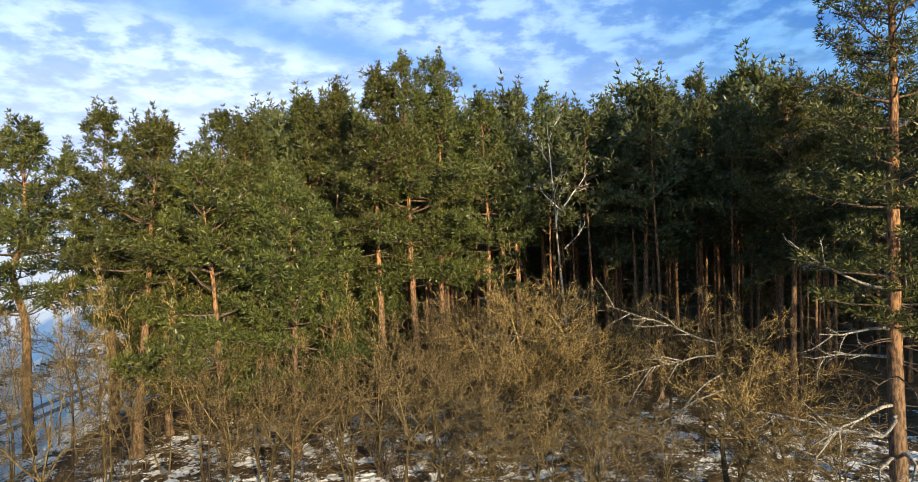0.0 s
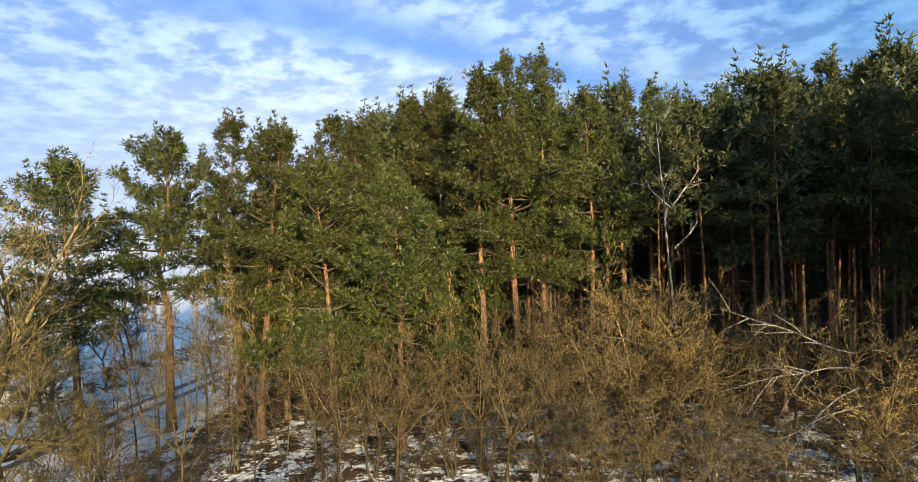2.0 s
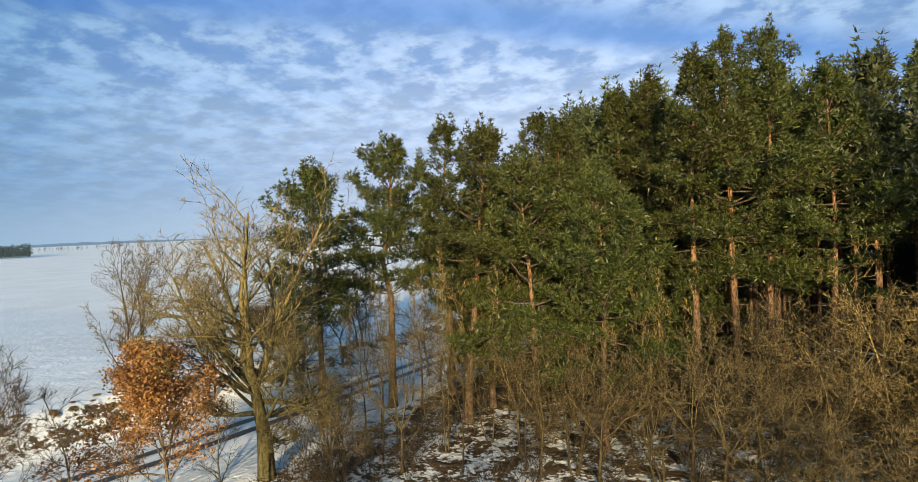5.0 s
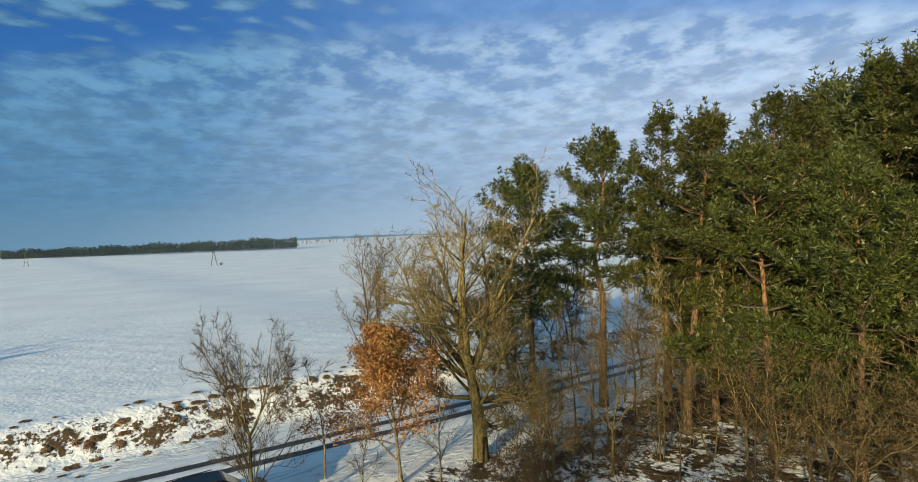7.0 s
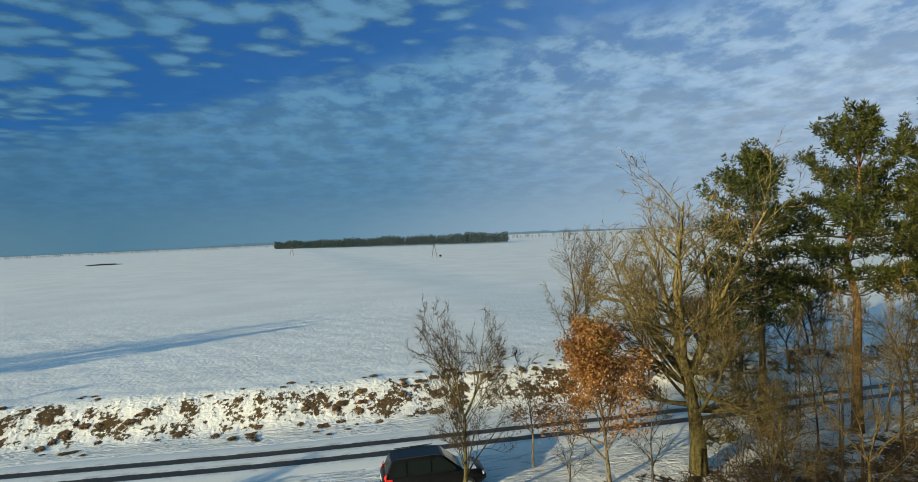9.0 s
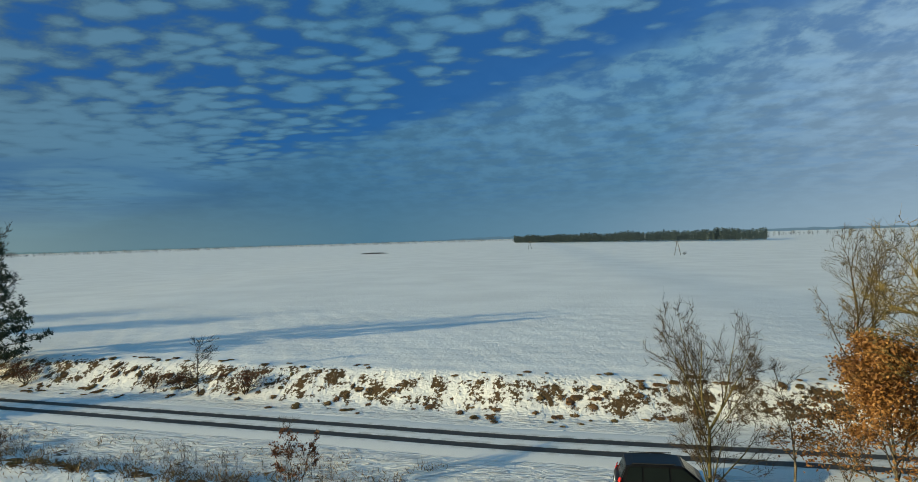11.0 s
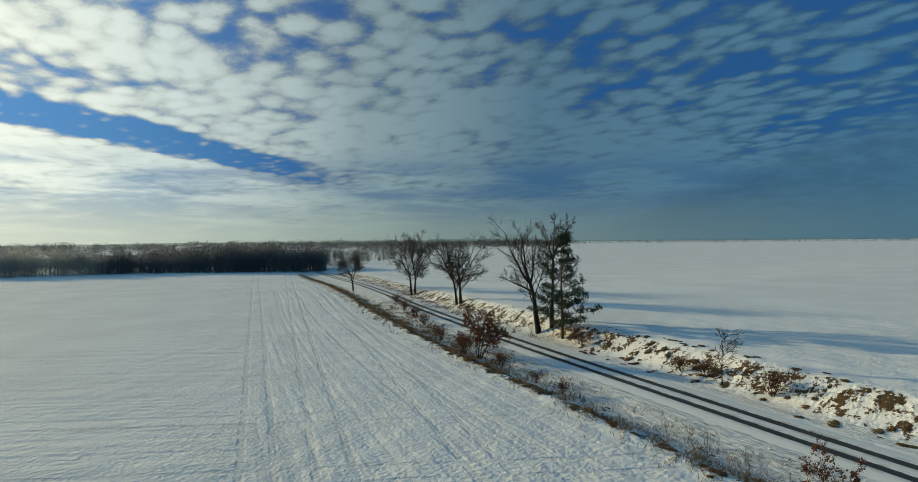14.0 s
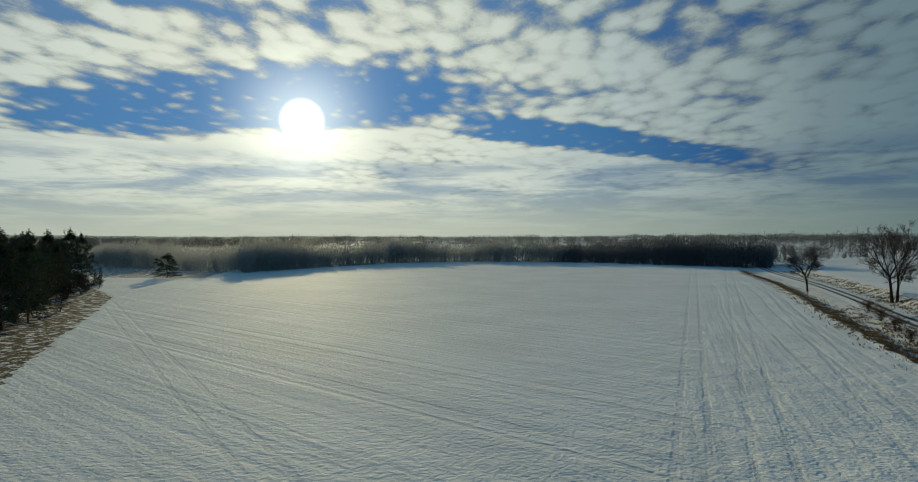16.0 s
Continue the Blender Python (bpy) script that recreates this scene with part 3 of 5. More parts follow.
def bare_tree(seed, height, spread, girth, name="bare_tree", stems=1, levels=4, first=0.3, angle=48, lift=0.05, wobble=0.13, kids=(7, 6, 6, 5), fine=0.006,
              mats=(GREY_BARK, GREY_BARK), lean=(0, 0), label="", category="tree", group="", leaves=None, leaf_count=0, leaf_size=0.09, leaf_low=1.0, droop=0.0, twig_len=0.42, fork=1.0, flare=(0.3, 0.8), cone=False, leaders=3, loose=0.02, spikes=1, spike=0.45, arms=(), pale=(), tilt=(0.12, 0.5)):
    """A leafless tree or shrub: stems, limbs and twigs; dry leaves may still hang on it."""
    rng = random.Random(seed)
    root = new(name)
    trunk, twigs = Wood(), Wood()
    tips = []

    def limb(p, d, long, r, level):
        steps = (7, 5, 4, 3, 2)[level]
        b = bent(rng, p, d, long, steps, wobble * (0.45 if level == 0 else 1.0), lift if level < 3 else lift - droop)
        end = max(r * ((0.1 if fork > 0.9 else 0.62) if level == 0 else 0.2), fine * 0.5)
        (trunk if level <= 1 else twigs).tube(b, taper(r, end, steps + 1), (8, 6, 4, 3, 3)[level])
        if level >= 2:
            tips.append(b)
        if level >= 2:
            for _ in range(spikes):
                s, e = along(b, rng.uniform(0.15, 0.99))
                twigs.spike(s, sidewards(rng, e, rng.uniform(0.3, 0.9)), spike * rng.uniform(0.5, 1.3), fine * 0.7)
        if level >= levels:
            return
        start = first if level == 0 else 0.22
        many = kids[level]
        for i in range(many):
            f = start + (1 - start) * (i + rng.uniform(0.2, 0.95)) / many
            f = min(f, 0.995)
            s, e = along(b, f)
            w = sidewards(rng, e, radians(angle * rng.uniform(0.55, 1.2)))
            if w.z < -0.25:
                w.z *= -0.4
            if level:
                k = (twig_len + 0.1) * (1.12 - 0.6 * f)
            elif fork > 0.9:
                k = min(spread / height * 1.3, 0.7) * (1.3 - 1.1 * f if cone else 1.12 - 0.6 * f)
            else:
                k = (1 - fork) / fork * rng.uniform(0.6, 0.95)
            rr = max(r * (1 - 0.72 * f) * 0.55, fine)
            limb(s, w.normalized(), long * k * rng.uniform(0.7, 1.25), rr, level + 1)

        if level == 0 and fork <= 0.9:
            turn = rng.uniform(0, 6.28)
            for i in range(leaders):
                x = Vector((math.cos(turn + 2.1 * i), math.sin(turn + 2.1 * i), 0))
                d = ((b[-1] - b[-2]).normalized() + x * rng.uniform(*flare)).normalized()
                limb(b[-1], d, height * (1 - fork) * rng.uniform(0.8, 1.1), r * 0.5, 1)

    for i in range(stems):
        slant = 0.0 if stems == 1 else rng.uniform(*tilt)
        w = rng.uniform(0, 6.28) if stems == 1 else 6.28 * i / stems + rng.uniform(-0.5, 0.5)
        d = Vector((math.cos(w) * slant + lean[0], math.sin(w) * slant + lean[1], 1)).normalized()
        o = Vector((math.cos(w), math.sin(w), 0)) * (0.0 if stems == 1 else girth * 1.6)
        limb(o - Vector((0, 0, 0.2)), d, height * min(fork, 1.0) * (1 if stems == 1 else rng.uniform(0.7, 1.0)), girth * (1 if stems == 1 else rng.uniform(0.6, 1)), 0)
    for up, heading, long, rise in arms:
        way = Vector((math.cos(radians(heading)), math.sin(radians(heading)), rise)).normalized()
        limb(Vector((lean[0] * up * 0.8, lean[1] * up * 0.8, up)), way, long, girth * 0.42, 1)
    # bring the whole to its true height and crown radius
    every = trunk.v + twigs.v
    tall = height / max(v.z for v in every)
    reach = sorted(math.hypot(v.x - lean[0] * v.z * 0.7, v.y - lean[1] * v.z * 0.7) for v in every)[int(len(every) * 0.97)]
    wide = min(max(spread / reach, 0.55), 2.4)
    for v in every:
        keep = min(1.0, max(0.0, v.z / height * 4))
        f = 1 + (wide - 1) * keep
        v.x, v.y, v.z = v.x * f, v.y * f, v.z * tall
    for up, heading, long, rise in pale:
        way = Vector((math.cos(radians(heading)), math.sin(radians(heading)), rise)).normalized()
        b = bent(rng, Vector((0, 0, up)) + way * 0.4, way, long, 7, 0.14, -0.04)
        trunk.tube(b, taper(0.035, 0.010, 8), 5, 1)
        for _ in range(7):
            q, e = along(b, rng.uniform(0.2, 0.95))
            trunk.tube(bent(rng, q, sidewards(rng, e, 0.6), long * rng.uniform(0.15, 0.4), 3, 0.15, -0.02), taper(0.026, 0.006, 4), 4, 1)
    part("trunk", trunk.mesh("trunk", mats[0], PALE_WOOD), None, root)
    part("twig_crown", twigs.mesh("twig_crown", mats[1]), None, root)["kind"] = "stuff"
    if leaves and leaf_count:
        fol = Foliage(rng)
        low = [b for b in tips if b[-1].z * tall < height * leaf_low] or tips
        for _ in range(leaf_count):
            b = rng.choice(low)
            s, e = along(b, rng.uniform(0.2, 0.99))
            f = 1 + (wide - 1) * min(1.0, max(0.0, s.z / height * 4))
            s = Vector((s.x * f, s.y * f, s.z * tall)) + Vector((rng.gauss(0, loose), rng.gauss(0, loose), rng.gauss(0, loose)))
            fol.leaf(s, (e + Vector((rng.gauss(0, 0.7), rng.gauss(0, 0.7), rng.gauss(-0.2, 0.6)))).normalized(), leaf_size * rng.uniform(0.7, 1.4), leaf_size * rng.uniform(0.4, 0.8))
        part("leaf_crown", fol.mesh("leaf_crown", leaves), None, root, "dry brown leaves")["kind"] = "stuff"
    return tagged(root, label, category, group)


# ---- the lie of the land ----
ROAD = [(-23.5, 320), (-23.8, 160), (-24.6, 80), (-26.0, 40), (-27.4, 22), (-28.4, 13.5), (-30.1, -0.2), (-31.9, -10.4), (-34.2, -23.5), (-38.9, -49.5),
        (-46.3, -84), (-51.8, -105), (-59.0, -138), (-66, -180), (-77, -225), (-95, -262), (-125, -300), (-190, -350), (-300, -400)]


def smooth_line(points, per=14):
    out = []
    p = [points[0], *points, points[-1]]
    for i in range(1, len(p) - 2):
        for k in range(per):
            t = k / per
            out.append(tuple(0.5 * (2 * p[i][c] + (p[i + 1][c] - p[i - 1][c]) * t + (2 * p[i - 1][c] - 5 * p[i][c] + 4 * p[i + 1][c] - p[i + 2][c]) * t * t
                                    + (3 * p[i][c] - p[i - 1][c] - 3 * p[i + 1][c] + p[i + 2][c]) * t ** 3) for c in (0, 1)))
    out.append(points[-1])
    return np.array(out)


LINE = smooth_line(ROAD)
LINE_A, LINE_D = LINE[:-1], LINE[1:] - LINE[:-1]
LINE_S = np.concatenate([[0], np.cumsum(np.hypot(*LINE_D.T))])


def road_place(x, y):
    """Distance from the road's middle (above 0 on the camera's side) and length along it, for arrays of places."""
    p = np.stack([np.ravel(x), np.ravel(y)], 1)
    best, off, run = np.full(len(p), 1e18), np.zeros(len(p)), np.zeros(len(p))
    for (a, d, s) in zip(LINE_A, LINE_D, LINE_S):
        k = np.clip(((p - a) @ d) / (d @ d), 0, 1)
        q = p - a - k[:, None] * d
        e = (q * q).sum(1)
        m = e < best
        best[m] = e[m]
        side = np.sign(d[0] * q[:, 1] - d[1] * q[:, 0])
        off[m] = (np.sqrt(e) * np.where(side == 0, 1, side))[m]
        run[m] = (s + k * math.sqrt(d @ d))[m]
    return off, run


def smoothstep(v, a, b):
    k = np.clip((v - a) / (b - a), 0, 1)
    return k * k * (3 - 2 * k)


BANK = 1.85


def land(x, y):
    """Height of the ground for arrays of places."""
    x, y = np.ravel(np.asarray(x, float)), np.ravel(np.asarray(y, float))
    s, run = road_place(x, y)
    wav = 0.25 * np.sin(run * 0.31) + 0.18 * np.sin(run * 0.83 + 1)
    low = smoothstep(-s, 3.9 + wav * 0.6, 7.9 + wav)
    # the bank is lower far down the road and in the wood
    tall = BANK * (1 - 0.45 * smoothstep(-y, 60, 120)) * (1 - 0.35 * smoothstep(y, 18, 45))
    z = low * tall
    ditch = 0.34 * smoothstep(-s, -8.5, -5.8) * (1 - smoothstep(-s, -5.6, -2.8)) * smoothstep(-y, -2, 14)
    lip = np.exp(-((s - 8.7) / 0.9) ** 2) * 0.18 * smoothstep(-y, -2, 14)
    rough = 0.05 * np.sin(x * 1.7 + np.sin(y * 1.3)) * np.sin(y * 1.9 + x * 0.6) * (1 - np.exp(-(s / 3.2) ** 4))
    return z - ditch + lip + rough * (np.abs(s) < 40)


def land_at(x, y):
    return float(land([x], [y])[0])


def stretched(lo, hi, step, far, grow=1.22):
    """Even steps between lo and hi, growing steps out to far on both sides."""
    mid = list(np.arange(lo, hi + step * 0.5, step))
    a, d = mid[0], step
    left = []
    while a > -far:
        d *= grow
        a -= d
        left.append(max(a, -far))
    b, d, right = mid[-1], step, []
    while b < far:
        d *= grow
        b += d
        right.append(min(b, far))
    return np.array(left[::-1] + mid + right)


def build_ground():
    xs, ys = stretched(-74, -10, 0.55, 4600), stretched(-120, 62, 0.9, 4600)
    gx, gy = np.meshgrid(xs, ys)
    x, y = gx.ravel(), gy.ravel()
    z = land(x, y)
    nx = len(xs)
    i = np.arange(len(x)).reshape(gx.shape)
    faces = np.stack([i[:-1, :-1], i[:-1, 1:], i[1:, 1:], i[1:, :-1]], -1).reshape(-1, 4)
    me = mesh("ground", np.stack([x, y, z], 1), faces.tolist(), GROUND_MAT, True)
    s, run = road_place(x, y)
    # leaf litter in the wood, dead grass along ditch and bank
    wood = smoothstep(y + 0.35 * (x + 20), 4, 12) * smoothstep(s, 3.5, 6.5) * smoothstep(x, -26, -20)
    strip = np.exp(-((s - 8.1) / 1.5) ** 2) * (0.84 + 0.16 * smoothstep(-y, 20, 40)) * smoothstep(-y, -2, 12)
    ditch = np.exp(-((s - 5.6) / 1.9) ** 2) * 0.70 * smoothstep(-y, -2, 12)
    bank = np.exp(-((s + 6.0) / 2.1) ** 4) * 0.82
    litter = np.clip(np.maximum.reduce([wood * (0.87 + 0.30 * smoothstep(np.hypot(x, y), 31, 40)), strip * 0.97, ditch, bank]), 0, 1.2)
    rows = np.maximum(smoothstep(s, 9.3, 10.5) * (1 - wood), smoothstep(-s, 9, 11) * 0.5)
    worn = np.maximum(np.exp(-((s - 4.6) / 3.0) ** 4), 0.8 * np.exp(-((s + 3.4) / 1.2) ** 4)) * (1 - wood)
    worn = np.maximum(worn, np.exp(-((x + 24.5) / 4) ** 2 - ((y - 1) / 7) ** 2))
    for name, val in (("litter", litter), ("rows", rows), ("across", s), ("worn", worn), ("near_field", (s > 9.5) * 1.0)):
        me.attributes.new(name, "FLOAT", "POINT").data.foreach_set("value", val.astype(np.float32))
    tagged(new("ground", me), "snow-covered farmland with furrows and patches of litter", "ground", kind="structure")


def build_road():
    offs = [-2.5, -1.9, -1.2, -0.4, 0.4, 1.2, 1.9, 2.5]
    verts, faces, across, length = [], [], [], []
    keep = [i for i in range(len(LINE)) if -330 < LINE[i][1] < 200]
    for c, i in enumerate(keep):
        a, b = LINE[max(i - 1, 0)], LINE[min(i + 1, len(LINE) - 1)]
        d = (b - a) / np.hypot(*(b - a))
        nrm = np.array((-d[1], d[0]))
        for o in offs:
            q = LINE[i] + nrm * o
            verts.append((q[0], q[1], 0.035 + (0.03 if abs(o) < 2 else -0.06) + 0.0))
            across.append(o)
            length.append(LINE_S[i])
        if c:
            n = len(offs)
            for k in range(n - 1):
                faces.append(((c - 1) * n + k, c * n + k, c * n + k + 1, (c - 1) * n + k + 1))
    me = mesh("road", verts, faces, ROAD_MAT, True)
    for name, val in (("across", across), ("length", length)):
        me.attributes.new(name, "FLOAT", "POINT").data.foreach_set("value", np.array(val, np.float32))
    tagged(new("road", me), "narrow snowy country road with two dark wet wheel tracks", "road", kind="structure")


build_ground()
build_road()


# ---- placing ----
def spot(az, d, turn=0.0, scale=1.0, sink=0.0):
    """A pose on the ground at a bearing (degrees, turning left from the first view) and a distance."""
    x, y = -math.sin(radians(az)) * d, math.cos(radians(az)) * d
    return pose(x, y, land_at(x, y) - sink, 0, 0, turn) @ Matrix.Scale(scale, 4)


def place(x, y, turn=0.0, scale=1.0, sink=0.0):
    return pose(x, y, land_at(x, y) - sink, 0, 0, turn) @ Matrix.Scale(scale, 4)


def put(ob, m):
    ob.matrix_world = m
    return ob


# ---- the pine wood ----
def build_pines():
    # single trees at the wood's edge: bearing, distance, height, crown start, crown radius, lean, girth, seed
    tall = "tall Scots pine with orange upper trunk and olive-green crown"
    front = [
        (38.2, 35.2, 17.2, 0.44, 4.6, (0.5, 0.4), 0.27, 11, "Scots pine with a crooked orange trunk at the wood's edge"),
        (30.6, 31.6, 16.8, 0.46, 4.2, (1.8, 0.5), 0.25, 12, "leaning Scots pine with orange trunk in snow"),
        (32.2, 37.0, 18.4, 0.44, 3.7, (0.3, 0.0), 0.25, 13, tall),
        (28.0, 34.0, 17.0, 0.34, 4.2, (0.0, 0.0), 0.20, 24, tall),
        (23.0, 38.0, 18.8, 0.36, 3.6, (0.2, 0.0), 0.23, 14, tall),
        (20.4, 38.5, 18.9, 0.36, 3.5, (-0.2, 0.0), 0.23, 15, tall),
        (16.9, 27.5, 13.4, 0.30, 4.0, (0.3, -0.5), 0.19, 16, "younger bushy Scots pine with a low green crown"),
        (23.4, 29.0, 14.6, 0.32, 4.6, (-0.3, -0.4), 0.21, 17, "bushy Scots pine with a broad sunlit crown"),
        (14.6, 40.0, 20.6, 0.40, 3.0, (0.0, 0.2), 0.22, 18, tall),
        (12.0, 39.0, 20.8, 0.40, 3.5, (0.1, 0.0), 0.23, 19, tall),
        (8.2, 31.5, 20.4, 0.40, 3.0, (0.1, 0.2), 0.22, 20, tall),
        (4.6, 31.5, 20.5, 0.40, 4.0, (-0.5, 0.3), 0.24, 21, tall),
        (2.0, 33.0, 21.0, 0.38, 3.6, (0.1, 0.0), 0.22, 22, tall),
        (357.3, 34.0, 19.2, 0.40, 3.5, (0.1, 0.1), 0.20, 23, tall),
    ]
    for az, d, h, c, r, lean, girth, seed, label in front:
        put(pine(seed, h - 1.1, c, r, lean, girth, NEEDLES, label, 12, kink=-0.75 if seed == 11 else 0.0, dome=1.5 if seed in (16, 17, 24) else 1.15, gap=0.88), spot(az, d))
    deep = [
        (354.3, 40, 20.6, 0.48, 2.8, 31), (351.7, 43, 21.0, 0.50, 2.8, 32), (345.6, 42, 20.4, 0.48, 3.0, 33), (341.8, 37, 19.6, 0.46, 3.6, 34),
        (337.0, 40, 20.8, 0.48, 3.2, 35), (334.2, 42, 20.8, 0.48, 3.0, 36), (330.6, 39, 19.2, 0.44, 3.2, 37), (348.4, 47, 20.6, 0.44, 3.2, 38), (339.4, 46, 21.0, 0.44, 3.2, 39),
    ]
    for az, d, h, c, r, seed in deep:
        put(pine(seed, h - 1.4, c, r, (0.2, 0), 0.22, NEEDLES_DEEP, "tall Scots pine in the shaded wood with a dark crown", 12, puff=0.42, blades=22, blade=(0.24, 0.085), gap=0.75), spot(az, d))
    near = pine(41, 22.0, 0.34, 2.8, (-0.4, 0.2), 0.26, NEEDLES, "large near Scots pine with peeling orange trunk and dead limbs", 26,
                snags=((8.6, 165, 3.2), (5.2, 190, 3.6), (4.9, 215, 4.2), (4.3, 160, 3.4), (3.6, 200, 3.0), (6.6, 140, 2.4), (3.9, 250, 2.8), (7.4, 180, 2.6)), puff=0.26, blades=27, blade=(0.145, 0.042), gap=0.75)
    put(near, spot(322.0, 20.5))
    put(pine(42, 17.3, 0.46, 3.8, (0, 0), 0.2, NEEDLES, tall), spot(329.5, 34.0))
    put(pine(43, 20.0, 0.42, 4.2, (0, 0), 0.25, NEEDLES, tall), spot(313.5, 25.0))
    put(pine(44, 14.3, 0.40, 2.6, (0.2, 0), 0.2, NEEDLES, "Scots pine with a round olive crown behind the willow", 12, dome=2.4), spot(45.2, 33.0))
    # younger trees that close the gaps of the edge
    young = pine(45, 11.0, 0.16, 3.4, (0.1, 0.1), 0.11, NEEDLES, "young bushy Scots pine with a green crown down to low limbs", 4, dome=1.6)
    for i, (az, d, k) in enumerate(((12.8, 33.5, 1.0), (20.0, 31.5, 0.95), (26.2, 35.0, 1.1), (9.5, 37.0, 0.9), (17.5, 36.0, 1.2), (30.0, 40.0, 0.9))):
        m = spot(az, d, 67 * i, k)
        if i:
            copy_thing(young, m)
        else:
            put(young, m)
    # the depth of the wood: copies of a few simpler trees
    far_puff = dict(puff=0.55, blades=14, blade=(0.34, 0.13), gap=0.95, step=0.75, sides=6)
    kinds = [pine(60 + i, 18.6, 0.44 + 0.06 * i, 3.4, (0.1, 0.1), 0.18, NEEDLES_DEEP, "slender Scots pine deep in the dark wood", 8, **far_puff) for i in range(3)]
    poles = [pine(66 + i, 18.2, 0.66, 2.4, (0.3 - 0.4 * i, 0.1), 0.13, NEEDLES_DEEP, "thin crowded pine with a long bare trunk and dead twigs", 16, **far_puff) for i in range(2)]
    under = [pine(70 + i, 11.0, 0.12, 3.4, (0.1, 0.1), 0.12, NEEDLES_DEEP, "young dark pine with a low crown under tall pines", 2, name="young_pine", **far_puff) for i in range(2)]
    rng = random.Random(5)

    def scatter(count, spots, apart):
        places = []
        for _ in range(5000):
            x, y = spots()
            if all((x - a) ** 2 + (y - b) ** 2 > apart ** 2 for a, b in places):
                places.append((x, y))
                if len(places) == count:
                    break
        return places

    def sector(a0, a1, d0, d1):
        def pick():
            az, d = radians(rng.uniform(a0, a1)), rng.uniform(d0, d1)
            return -math.sin(az) * d, math.cos(az) * d
        return pick

    def east():
        # the wood goes on beside the camera, along the field's eastern edge
        f = rng.random()
        return 19 + 27 * f + 34 * rng.random(), 15 - 47 * f

    tall_spots = scatter(62, sector(-42, 19, 44, 66), 4.2) + scatter(52, sector(-45, 25, 66, 104), 5.8) + scatter(18, east, 6.5) + scatter(10, sector(-66, -41, 26, 60), 5.0)
    pole_spots = scatter(60, sector(-34, 3, 35, 56), 2.2) + scatter(34, sector(3, 19, 41, 58), 2.2)
    low_spots = scatter(46, sector(-42, 20, 56, 76), 4.6) + scatter(40, sector(-48, 25, 76, 104), 6.5) + scatter(10, east, 8.0)
    for things, spots in ((kinds, tall_spots), (poles, pole_spots), (under, low_spots)):
        for i, (x, y) in enumerate(spots):
            m = place(x, y, rng.uniform(0, 360), rng.uniform(0.88, 1.07))
            if i < len(things):
                put(things[i], m)
            else:
                copy_thing(things[i % len(things)], m)


build_pines()


